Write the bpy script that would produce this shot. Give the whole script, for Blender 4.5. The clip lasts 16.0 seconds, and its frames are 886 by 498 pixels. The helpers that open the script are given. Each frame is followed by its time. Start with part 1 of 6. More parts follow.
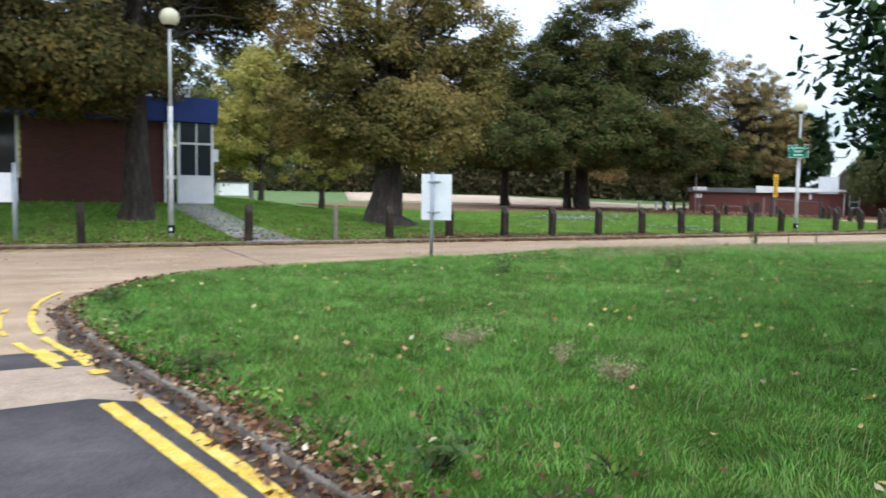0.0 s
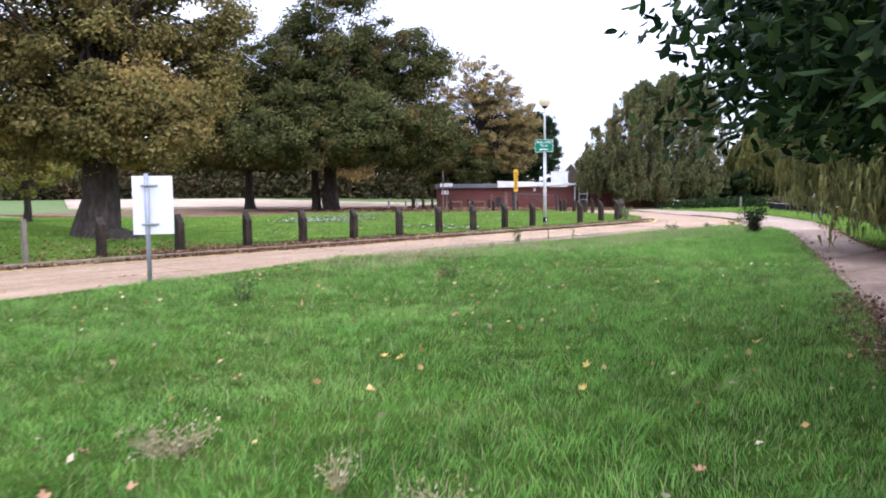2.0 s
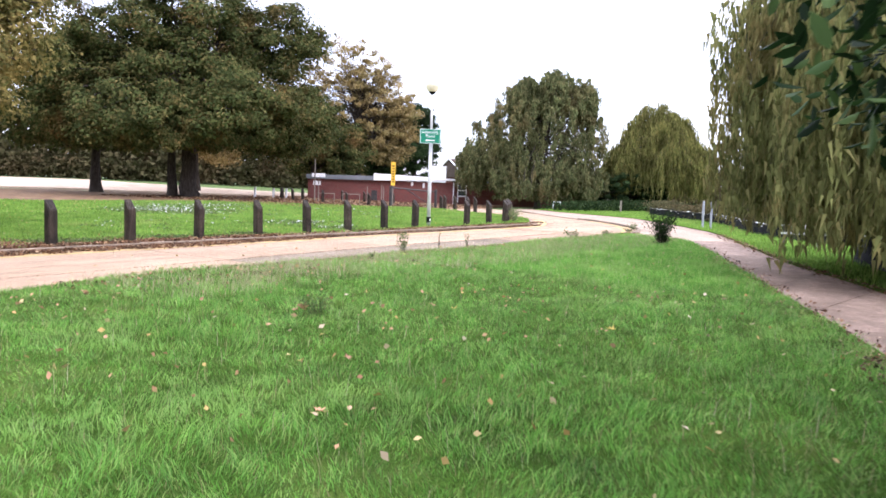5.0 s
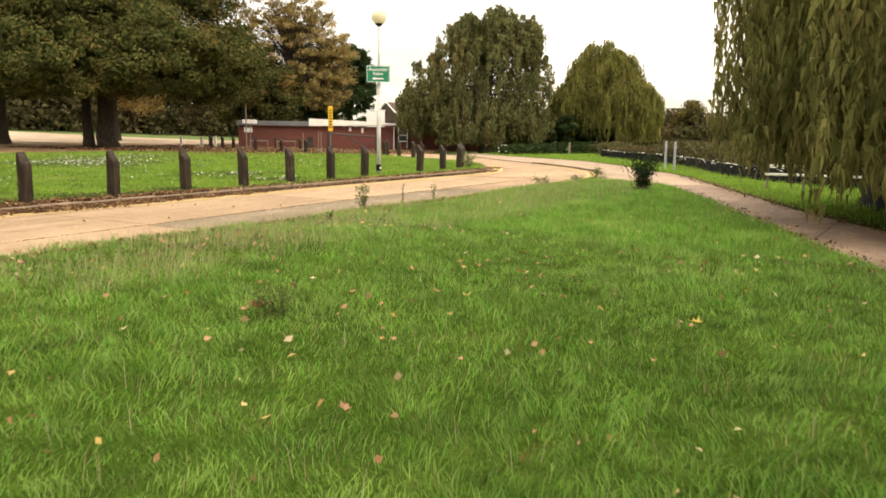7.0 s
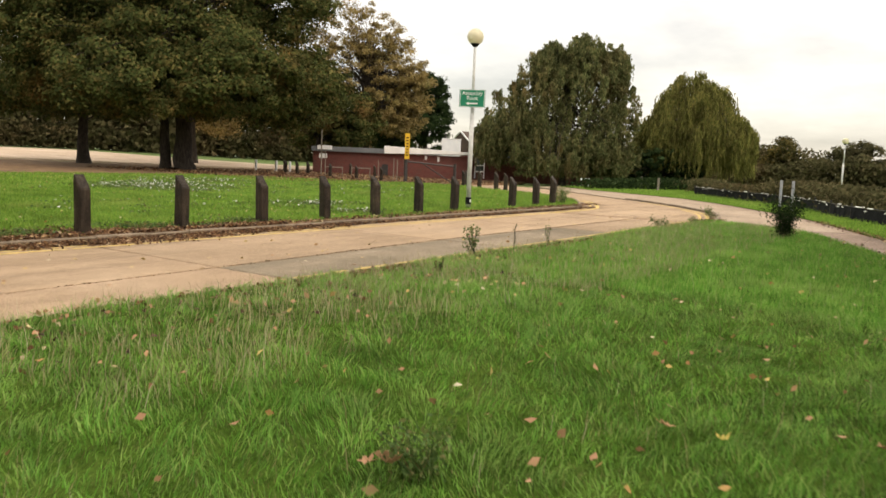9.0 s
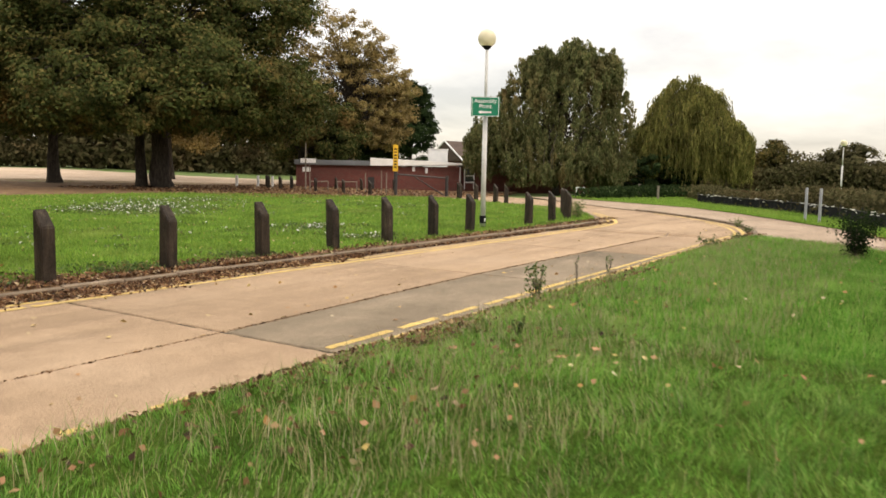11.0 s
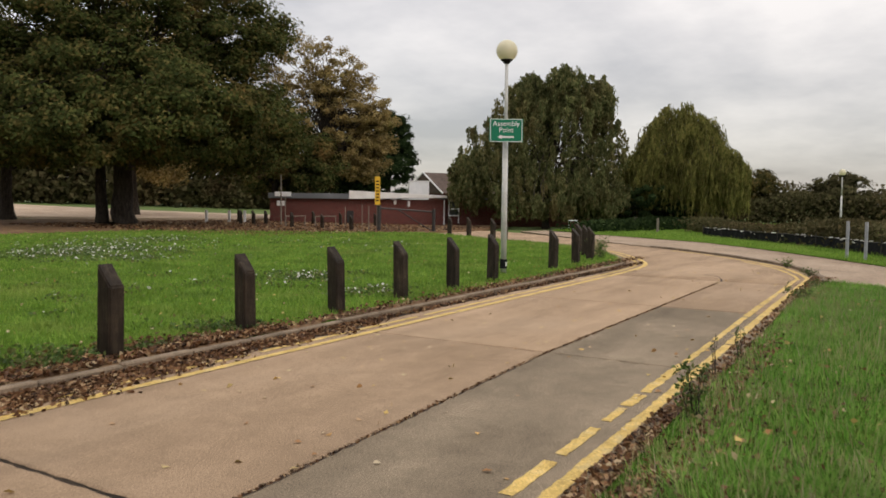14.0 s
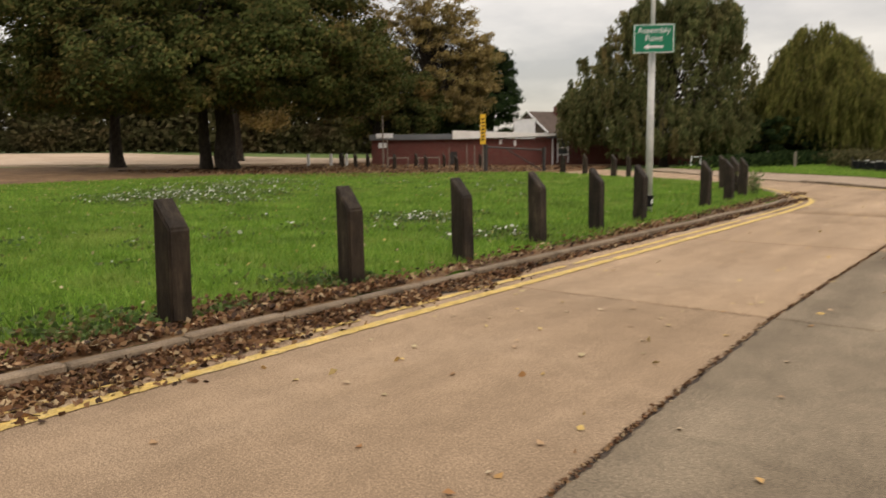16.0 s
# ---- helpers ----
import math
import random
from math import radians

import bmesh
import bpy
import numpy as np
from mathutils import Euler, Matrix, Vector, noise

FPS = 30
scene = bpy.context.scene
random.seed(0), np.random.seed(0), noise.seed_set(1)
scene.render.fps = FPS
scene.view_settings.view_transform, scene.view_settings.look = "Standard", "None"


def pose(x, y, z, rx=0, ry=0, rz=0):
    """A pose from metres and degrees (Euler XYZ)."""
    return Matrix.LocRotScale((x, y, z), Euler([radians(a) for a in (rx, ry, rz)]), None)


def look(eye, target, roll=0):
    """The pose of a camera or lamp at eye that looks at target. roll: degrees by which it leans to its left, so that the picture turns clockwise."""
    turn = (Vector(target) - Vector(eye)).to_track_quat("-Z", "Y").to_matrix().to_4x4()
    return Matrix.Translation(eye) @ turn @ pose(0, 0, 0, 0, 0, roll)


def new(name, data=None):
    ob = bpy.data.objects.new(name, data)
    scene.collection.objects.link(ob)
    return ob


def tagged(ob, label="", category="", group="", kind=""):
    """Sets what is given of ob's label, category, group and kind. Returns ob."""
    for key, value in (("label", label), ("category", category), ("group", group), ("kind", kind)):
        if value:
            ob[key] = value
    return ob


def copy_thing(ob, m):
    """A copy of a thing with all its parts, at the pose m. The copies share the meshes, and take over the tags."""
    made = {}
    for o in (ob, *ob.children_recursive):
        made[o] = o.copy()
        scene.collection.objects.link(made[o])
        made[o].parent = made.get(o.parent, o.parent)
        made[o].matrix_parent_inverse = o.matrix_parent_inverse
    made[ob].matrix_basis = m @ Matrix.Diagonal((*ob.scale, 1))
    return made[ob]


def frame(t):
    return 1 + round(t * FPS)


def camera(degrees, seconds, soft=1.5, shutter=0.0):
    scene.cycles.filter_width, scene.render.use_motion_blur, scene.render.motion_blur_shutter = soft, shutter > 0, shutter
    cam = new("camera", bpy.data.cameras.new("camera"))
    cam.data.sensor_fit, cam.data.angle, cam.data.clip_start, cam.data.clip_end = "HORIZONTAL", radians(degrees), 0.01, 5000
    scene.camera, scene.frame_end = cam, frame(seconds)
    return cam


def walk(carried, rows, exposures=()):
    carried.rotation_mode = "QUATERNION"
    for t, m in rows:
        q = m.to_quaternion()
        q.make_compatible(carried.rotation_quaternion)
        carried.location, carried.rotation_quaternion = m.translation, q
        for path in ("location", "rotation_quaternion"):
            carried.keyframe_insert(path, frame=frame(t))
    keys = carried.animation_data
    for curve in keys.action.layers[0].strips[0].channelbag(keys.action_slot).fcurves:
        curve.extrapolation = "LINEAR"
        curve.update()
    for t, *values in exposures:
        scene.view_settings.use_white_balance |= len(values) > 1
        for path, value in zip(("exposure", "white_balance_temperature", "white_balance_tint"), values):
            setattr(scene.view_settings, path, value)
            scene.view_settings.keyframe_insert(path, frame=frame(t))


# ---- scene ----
from mathutils import geometry

cam = camera(59.5, 16.0, soft=1.65, shutter=0.4)
PATH = [
    (0, (0.584, -0.25, 1.565), (1.514, 1.514, 1.415), 1.0),
    (0.5, (0.966, 0.383, 1.58), (2.089, 2.029, 1.413), 0.0),
    (1, (1.359, 1.015, 1.589), (2.702, 2.487, 1.418), 0.4),
    (1.5, (1.838, 1.521, 1.586), (3.249, 2.925, 1.4), -1.4),
    (2, (2.218, 2.058, 1.594), (3.655, 3.441, 1.446), -0.7),
    (2.5, (2.853, 2.521, 1.565), (4.439, 3.731, 1.415), -0.9),
    (3, (3.244, 2.998, 1.618), (4.872, 4.145, 1.433), 0.1),
    (3.5, (3.773, 3.483, 1.621), (5.425, 4.59, 1.406), 1.1),
    (4, (4.276, 3.841, 1.704), (5.946, 4.927, 1.528), 2.3),
    (4.5, (4.719, 4.27, 1.691), (6.366, 5.394, 1.535), 2.1),
    (6.8, (6.857, 6.649, 1.575), (8.554, 7.668, 1.286), 0.1),
    (7, (7.03, 6.811, 1.597), (8.75, 7.786, 1.297), 0.8),
    (7.5, (7.433, 7.36, 1.607), (9.142, 8.378, 1.399), 1.6),
    (8, (7.815, 7.759, 1.575), (9.549, 8.737, 1.377), 0.9),
    (8.5, (8.331, 8.368, 1.558), (9.97, 9.491, 1.326), 2.5),
    (10.8, (10.109, 10.817, 1.743), (11.774, 11.903, 1.526), 1.0),
    (11, (10.259, 11.111, 1.733), (11.931, 12.189, 1.528), 1.1),
    (11.5, (10.662, 11.52, 1.785), (12.31, 12.642, 1.628), 0.4),
    (12, (11.054, 12.026, 1.774), (12.707, 13.147, 1.666), 1.3),
    (12.5, (11.496, 12.458, 1.744), (13.203, 13.493, 1.624), -0.4),
    (13, (11.91, 13.023, 1.768), (13.619, 14.055, 1.645), 0.3),
    (13.5, (12.344, 13.514, 1.803), (14.051, 14.546, 1.663), 0.8),
    (14, (12.754, 13.943, 1.81), (14.47, 14.962, 1.687), 0.7),
    (14.5, (13.171, 14.433, 1.733), (14.933, 15.369, 1.588), 0.5),
    (15, (13.641, 14.881, 1.649), (15.355, 15.893, 1.454), 1.4),
    (15.5, (14.03, 15.351, 1.579), (15.687, 16.456, 1.39), 1.2),
    (16, (14.594, 15.816, 1.487), (16.154, 17.038, 1.221), -0.6),
]
EXPOSURES = [(0.0, 0.82, 5600, 8), (0.5, 0.82, 5600, 12), (1.0, 0.88, 5600, 21), (2.0, 1.2, 5600, 23), (3.5, 1.43, 5500, 25), (4.5, 1.62, 5500, 24), (7.0, 1.12, 8500, 12), (7.5, 1.27, 7400, 9), (8.0, 0.76, 7500, 11), (8.5, 0.66, 7700, 11), (11.0, 0.7, 7600, 13), (12.0, 0.1, 7200, 14), (12.5, -0.08, 7100, 15), (14.0, 0.04, 7100, 14), (16.0, 0.16, 7600, 14)]
walk(cam, [(t, look(eye, target, roll)) for t, eye, target, roll in PATH], EXPOSURES)

# ---- world and sun: a bright overcast sky with soft cloud layers ----
world = bpy.data.worlds.new("overcast_sky")
scene.world = world
world.use_nodes = True
wn, wl = world.node_tree.nodes, world.node_tree.links
wn.clear()
w_out = wn.new("ShaderNodeOutputWorld")
w_bg = wn.new("ShaderNodeBackground")
w_tc = wn.new("ShaderNodeTexCoord")
w_sep = wn.new("ShaderNodeSeparateXYZ")
wl.new(w_tc.outputs["Generated"], w_sep.inputs[0])
w_add = wn.new("ShaderNodeMath")
w_add.operation = "ADD"
w_add.inputs[1].default_value = 0.22
wl.new(w_sep.outputs["Z"], w_add.inputs[0])
w_div = wn.new("ShaderNodeVectorMath")
w_div.operation = "DIVIDE"
wl.new(w_tc.outputs["Generated"], w_div.inputs[0])
wl.new(w_add.outputs[0], w_div.inputs[1])
w_noise = wn.new("ShaderNodeTexNoise")
w_noise.inputs["Scale"].default_value = 1.0
w_noise.inputs["Detail"].default_value = 6
w_noise.inputs["Roughness"].default_value = 0.55
wl.new(w_div.outputs[0], w_noise.inputs["Vector"])
w_ramp = wn.new("ShaderNodeValToRGB")
w_ramp.color_ramp.elements[0].position, w_ramp.color_ramp.elements[0].color = 0.36, (0.42, 0.43, 0.455, 1)
w_ramp.color_ramp.elements[1].position, w_ramp.color_ramp.elements[1].color = 0.64, (0.80, 0.80, 0.80, 1)
wl.new(w_noise.outputs["Fac"], w_ramp.inputs[0])
# an overcast sky is brighter overhead than at the horizon
w_grad = wn.new("ShaderNodeMapRange")
w_grad.inputs["From Min"].default_value, w_grad.inputs["From Max"].default_value = 0.0, 1.0
w_grad.inputs["To Min"].default_value, w_grad.inputs["To Max"].default_value = 0.63, 2.5
wl.new(w_sep.outputs["Z"], w_grad.inputs["Value"])
w_mul = wn.new("ShaderNodeVectorMath")
w_mul.operation = "SCALE"
wl.new(w_ramp.outputs[0], w_mul.inputs[0])
wl.new(w_grad.outputs[0], w_mul.inputs["Scale"])
w_sky = wn.new("ShaderNodeTexSky")
w_sky.sky_type = "NISHITA"
w_sky.sun_disc = False
w_sky.sun_elevation, w_sky.sun_rotation = radians(38), radians(200)
w_mix = wn.new("ShaderNodeMix")
w_mix.data_type = "RGBA"
w_mix.inputs["Factor"].default_value = 0.03
wl.new(w_mul.outputs[0], w_mix.inputs["A"])
wl.new(w_sky.outputs[0], w_mix.inputs["B"])
wl.new(w_mix.outputs["Result"], w_bg.inputs["Color"])
w_bg.inputs["Strength"].default_value = 1.0
wl.new(w_bg.outputs[0], w_out.inputs[0])

sun = new("sun", bpy.data.lights.new("sun", "SUN"))
sun.data.energy, sun.data.angle, sun.data.color = 0.7, radians(25), (1.0, 0.96, 0.9)
sun.matrix_world = look((0, 0, 50), (18, 40, 12))


# ---- materials ----
def rgba(c):
    return (c[0], c[1], c[2], 1)


def material(name, colors, scale=3.0, rough=0.85, bump=0.2, bump_scale=40.0, detail=6, metal=0.0, fine=0.35, piece=0.0, spec=0.3, stretch=(1, 1, 1), stain=0.0, speckle=0.0):
    """Object-space noise at two scales between the colours, with fine relief; piece: brightness spread from object to object."""
    m = bpy.data.materials.new(name)
    m.use_nodes = True
    n, l = m.node_tree.nodes, m.node_tree.links
    b = n["Principled BSDF"]
    tc = n.new("ShaderNodeNewGeometry")
    mp = n.new("ShaderNodeMapping")
    mp.inputs["Scale"].default_value = stretch
    l.new(tc.outputs["Position"], mp.inputs["Vector"])
    big = n.new("ShaderNodeTexNoise")
    big.inputs["Scale"].default_value, big.inputs["Detail"].default_value, big.inputs["Roughness"].default_value = scale, detail, 0.6
    l.new(mp.outputs[0], big.inputs["Vector"])
    ramp = n.new("ShaderNodeValToRGB")
    el = ramp.color_ramp.elements
    while len(el) < len(colors):
        el.new(0.5)
    for i, c in enumerate(colors):
        el[i].position = 0.3 + 0.4 * i / max(1, len(colors) - 1)
        el[i].color = rgba(c)
    l.new(big.outputs["Fac"], ramp.inputs[0])
    small = n.new("ShaderNodeTexNoise")
    small.inputs["Scale"].default_value, small.inputs["Detail"].default_value = bump_scale, 4
    l.new(mp.outputs[0], small.inputs["Vector"])
    rng = n.new("ShaderNodeMapRange")
    rng.inputs["From Min"].default_value, rng.inputs["From Max"].default_value = 0.25, 0.75
    rng.inputs["To Min"].default_value, rng.inputs["To Max"].default_value = 1 - fine, 1 + fine
    l.new(small.outputs["Fac"], rng.inputs["Value"])
    mul = n.new("ShaderNodeVectorMath")
    mul.operation = "SCALE"
    l.new(ramp.outputs[0], mul.inputs[0])
    l.new(rng.outputs[0], mul.inputs["Scale"])
    out = mul.outputs[0]
    if stain:
        sn = n.new("ShaderNodeTexNoise")
        sn.inputs["Scale"].default_value, sn.inputs["Detail"].default_value, sn.inputs["Roughness"].default_value = 3.4, 9, 0.78
        sn.inputs["Distortion"].default_value = 0.6
        l.new(tc.outputs["Position"], sn.inputs["Vector"])
        sr = n.new("ShaderNodeMapRange")
        sr.inputs["From Min"].default_value, sr.inputs["From Max"].default_value = 0.32, 0.68
        sr.inputs["To Min"].default_value, sr.inputs["To Max"].default_value = 1 - stain, 1 + stain * 0.6
        l.new(sn.outputs["Fac"], sr.inputs["Value"])
        sm = n.new("ShaderNodeVectorMath")
        sm.operation = "SCALE"
        l.new(out, sm.inputs[0])
        l.new(sr.outputs[0], sm.inputs["Scale"])
        out = sm.outputs[0]
    if speckle:
        # pale and dark aggregate, broom marks, and oil-dark wheel tracks
        for sc, amount, scl in ((60.0, speckle * 0.8, (1, 1, 1)), (190.0, speckle * 1.3, (1, 1, 1)), (22.0, speckle * 0.22, (5.0, 0.5, 1)), (1.1, speckle * 0.5, (0.22, 1.6, 1))):
            pm = n.new("ShaderNodeMapping")
            pm.inputs["Scale"].default_value = scl
            l.new(tc.outputs["Position"], pm.inputs["Vector"])
            pn = n.new("ShaderNodeTexNoise")
            pn.inputs["Scale"].default_value, pn.inputs["Detail"].default_value = sc, 3
            l.new(pm.outputs[0], pn.inputs["Vector"])
            pg = n.new("ShaderNodeMapRange")
            pg.inputs["From Min"].default_value, pg.inputs["From Max"].default_value = 0.3, 0.7
            pg.inputs["To Min"].default_value, pg.inputs["To Max"].default_value = 1 - amount, 1 + amount
            l.new(pn.outputs["Fac"], pg.inputs["Value"])
            ps = n.new("ShaderNodeVectorMath")
            ps.operation = "SCALE"
            l.new(out, ps.inputs[0])
            l.new(pg.outputs[0], ps.inputs["Scale"])
            out = ps.outputs[0]
    if piece:
        oi = n.new("ShaderNodeObjectInfo")
        pr = n.new("ShaderNodeMapRange")
        pr.inputs["To Min"].default_value, pr.inputs["To Max"].default_value = 1 - piece, 1 + piece
        l.new(oi.outputs["Random"], pr.inputs["Value"])
        mu2 = n.new("ShaderNodeVectorMath")
        mu2.operation = "SCALE"
        l.new(out, mu2.inputs[0])
        l.new(pr.outputs[0], mu2.inputs["Scale"])
        out = mu2.outputs[0]
    l.new(out, b.inputs["Base Color"])
    b.inputs["Roughness"].default_value, b.inputs["Metallic"].default_value = rough, metal
    b.inputs["Specular IOR Level"].default_value = spec
    if bump:
        bp = n.new("ShaderNodeBump")
        bp.inputs["Strength"].default_value, bp.inputs["Distance"].default_value = bump, 0.02
        l.new(small.outputs["Fac"], bp.inputs["Height"])
        l.new(bp.outputs[0], b.inputs["Normal"])
    return m


def leafy(name, colors, rough=0.6, through_light=0.3, spec=0.25, patch=0.35, patch_scale=0.8, tint=None, tint_scale=0.35, tint_from=0.52):
    """Leaves or blades: every island takes its own tone, with slow patches of tone over the whole."""
    m = bpy.data.materials.new(name)
    m.use_nodes = True
    n, l = m.node_tree.nodes, m.node_tree.links
    b = n["Principled BSDF"]
    g = n.new("ShaderNodeNewGeometry")
    ramp = n.new("ShaderNodeValToRGB")
    el = ramp.color_ramp.elements
    while len(el) < len(colors):
        el.new(0.5)
    for i, c in enumerate(colors):
        el[i].position = i / max(1, len(colors) - 1)
        el[i].color = rgba(c)
    l.new(g.outputs["Random Per Island"], ramp.inputs[0])
    nz = n.new("ShaderNodeTexNoise")
    nz.inputs["Scale"].default_value, nz.inputs["Detail"].default_value = patch_scale, 4
    nz.inputs["Roughness"].default_value = 0.7
    l.new(g.outputs["Position"], nz.inputs["Vector"])
    rng = n.new("ShaderNodeMapRange")
    rng.inputs["From Min"].default_value, rng.inputs["From Max"].default_value = 0.3, 0.7
    rng.inputs["To Min"].default_value, rng.inputs["To Max"].default_value = 1 - patch, 1 + patch
    l.new(nz.outputs["Fac"], rng.inputs["Value"])
    mul = n.new("ShaderNodeVectorMath")
    mul.operation = "SCALE"
    tone = ramp.outputs[0]
    if tint:
        tn = n.new("ShaderNodeTexNoise")
        tn.inputs["Scale"].default_value, tn.inputs["Detail"].default_value = tint_scale, 5
        tn.inputs["Roughness"].default_value = 0.65
        l.new(g.outputs["Position"], tn.inputs["Vector"])
        tm = n.new("ShaderNodeMapRange")
        tm.inputs["From Min"].default_value, tm.inputs["From Max"].default_value = tint_from, tint_from + 0.16
        tm.inputs["To Max"].default_value = 0.85
        l.new(tn.outputs["Fac"], tm.inputs["Value"])
        tx = n.new("ShaderNodeMix")
        tx.data_type = "RGBA"
        l.new(tm.outputs[0], tx.inputs["Factor"])
        l.new(ramp.outputs[0], tx.inputs["A"])
        tx.inputs["B"].default_value = rgba(tint)
        tone = tx.outputs["Result"]
    l.new(tone, mul.inputs[0])
    l.new(rng.outputs[0], mul.inputs["Scale"])
    l.new(mul.outputs[0], b.inputs["Base Color"])
    b.inputs["Roughness"].default_value, b.inputs["Specular IOR Level"].default_value = rough, spec
    tr = n.new("ShaderNodeBsdfTranslucent")
    l.new(mul.outputs[0], tr.inputs["Color"])
    mx = n.new("ShaderNodeMixShader")
    mx.inputs[0].default_value = through_light
    l.new(b.outputs[0], mx.inputs[1])
    l.new(tr.outputs[0], mx.inputs[2])
    l.new(mx.outputs[0], n["Material Output"].inputs["Surface"])
    return m


def brick_material(name, c1, c2, mortar):
    m = bpy.data.materials.new(name)
    m.use_nodes = True
    n, l = m.node_tree.nodes, m.node_tree.links
    b = n["Principled BSDF"]
    tc = n.new("ShaderNodeTexCoord")
    sp = n.new("ShaderNodeSeparateXYZ")
    l.new(tc.outputs["Object"], sp.inputs[0])
    ad = n.new("ShaderNodeMath")
    l.new(sp.outputs["X"], ad.inputs[0])
    l.new(sp.outputs["Y"], ad.inputs[1])
    cb = n.new("ShaderNodeCombineXYZ")
    l.new(ad.outputs[0], cb.inputs["X"])
    l.new(sp.outputs["Z"], cb.inputs["Y"])
    br = n.new("ShaderNodeTexBrick")
    br.inputs["Color1"].default_value, br.inputs["Color2"].default_value, br.inputs["Mortar"].default_value = rgba(c1), rgba(c2), rgba(mortar)
    br.inputs["Scale"].default_value = 1.0
    br.inputs["Brick Width"].default_value, br.inputs["Row Height"].default_value, br.inputs["Mortar Size"].default_value = 0.225, 0.075, 0.006
    l.new(cb.outputs[0], br.inputs["Vector"])
    nz = n.new("ShaderNodeTexNoise")
    nz.inputs["Scale"].default_value = 1.5
    rg = n.new("ShaderNodeMapRange")
    rg.inputs["To Min"].default_value, rg.inputs["To Max"].default_value = 0.7, 1.3
    l.new(nz.outputs["Fac"], rg.inputs["Value"])
    mu = n.new("ShaderNodeVectorMath")
    mu.operation = "SCALE"
    l.new(br.outputs["Color"], mu.inputs[0])
    l.new(rg.outputs[0], mu.inputs["Scale"])
    l.new(mu.outputs[0], b.inputs["Base Color"])
    b.inputs["Roughness"].default_value = 0.9
    bp = n.new("ShaderNodeBump")
    bp.inputs["Strength"].default_value, bp.inputs["Distance"].default_value = 0.5, 0.01
    bp.invert = True
    l.new(br.outputs["Fac"], bp.inputs["Height"])
    l.new(bp.outputs[0], b.inputs["Normal"])
    return m


# Island turf, darker than the mown turf: shade between blades put into its colour.
M_TURF = material("turf", [(0.024, 0.050, 0.009), (0.042, 0.085, 0.013), (0.075, 0.115, 0.022)], 0.9, 1.0, 0.9, 45, fine=0.7, spec=0.0)
M_LAWN = material("mown_lawn_turf", [(0.055, 0.105, 0.017), (0.085, 0.155, 0.024), (0.13, 0.185, 0.040)], 0.7, 1.0, 0.7, 40, fine=0.5, spec=0.0)
M_FARGRASS = material("far_grass", [(0.07, 0.10, 0.03), (0.095, 0.15, 0.035), (0.12, 0.14, 0.055)], 0.25, 0.95, 0.5, 6, fine=0.35)
M_MULCH = material("leaf_mulch", [(0.07, 0.04, 0.02), (0.15, 0.085, 0.04), (0.22, 0.14, 0.07)], 0.8, 0.95, 0.6, 9, fine=0.5)
M_SOIL = material("joint_soil", [(0.012, 0.009, 0.006), (0.035, 0.024, 0.015)], 2, 0.95, 0.5, 50)
M_SLAB = material("tan_concrete", [(0.280, 0.197, 0.127), (0.335, 0.238, 0.156), (0.385, 0.280, 0.189)], 0.4, 0.9, 0.25, 120, fine=0.3, piece=0.07, stain=0.16, spec=0.12, speckle=0.34)
M_SLABDARK = material("weathered_concrete", [(0.165, 0.13, 0.09), (0.225, 0.18, 0.127), (0.285, 0.226, 0.160)], 0.5, 0.88, 0.25, 120, fine=0.3, piece=0.06, stain=0.2, spec=0.12, speckle=0.38)
M_CARPARK = material("pale_worn_concrete", [(0.38, 0.285, 0.20), (0.46, 0.35, 0.255), (0.52, 0.41, 0.31)], 0.3, 0.9, 0.3, 40, fine=0.2, stain=0.15, spec=0.15)
M_PATH = material("path_concrete", [(0.27, 0.20, 0.14), (0.34, 0.255, 0.18), (0.39, 0.30, 0.22)], 0.5, 0.88, 0.6, 40, fine=0.35, piece=0.06, stain=0.28)
M_FOOT = material("stained_path_concrete", [(0.145, 0.098, 0.070), (0.22, 0.155, 0.112), (0.29, 0.208, 0.155)], 0.6, 0.88, 0.4, 90, fine=0.3, piece=0.10, stain=0.40, speckle=0.26)
M_GREYPATH = material("grey_path", [(0.20, 0.19, 0.185), (0.30, 0.285, 0.275)], 0.8, 0.88, 0.4, 40, fine=0.3, stain=0.25)
M_ASPHALT = material("asphalt", [(0.066, 0.058, 0.058), (0.088, 0.078, 0.077), (0.115, 0.103, 0.100)], 1.2, 0.9, 0.6, 150, fine=0.7, stain=0.2, spec=0.15)
M_KERB = material("kerb_concrete", [(0.15, 0.115, 0.08), (0.22, 0.165, 0.115), (0.28, 0.215, 0.15)], 3, 0.9, 0.4, 70, fine=0.3, piece=0.15, stain=0.35)
M_GREYKERB = material("grey_kerb_concrete", [(0.15, 0.125, 0.10), (0.22, 0.19, 0.155), (0.29, 0.25, 0.21)], 3, 0.9, 0.5, 60, fine=0.35, piece=0.15, stain=0.4, spec=0.1)
M_GUTTER = material("gutter_dirt", [(0.030, 0.022, 0.017), (0.06, 0.045, 0.034), (0.10, 0.075, 0.055)], 4, 0.95, 0.6, 40, fine=0.5)
M_YELLOWPALE = material("faded_yellow_paint", [(0.50, 0.34, 0.11), (0.60, 0.42, 0.13), (0.58, 0.45, 0.22)], 5, 0.8, 0.3, 60, fine=0.35, stain=0.35)
M_YELLOW = material("worn_yellow_paint", [(0.56, 0.36, 0.045), (0.66, 0.43, 0.06), (0.60, 0.46, 0.16)], 5, 0.75, 0.3, 60, fine=0.35, stain=0.3)
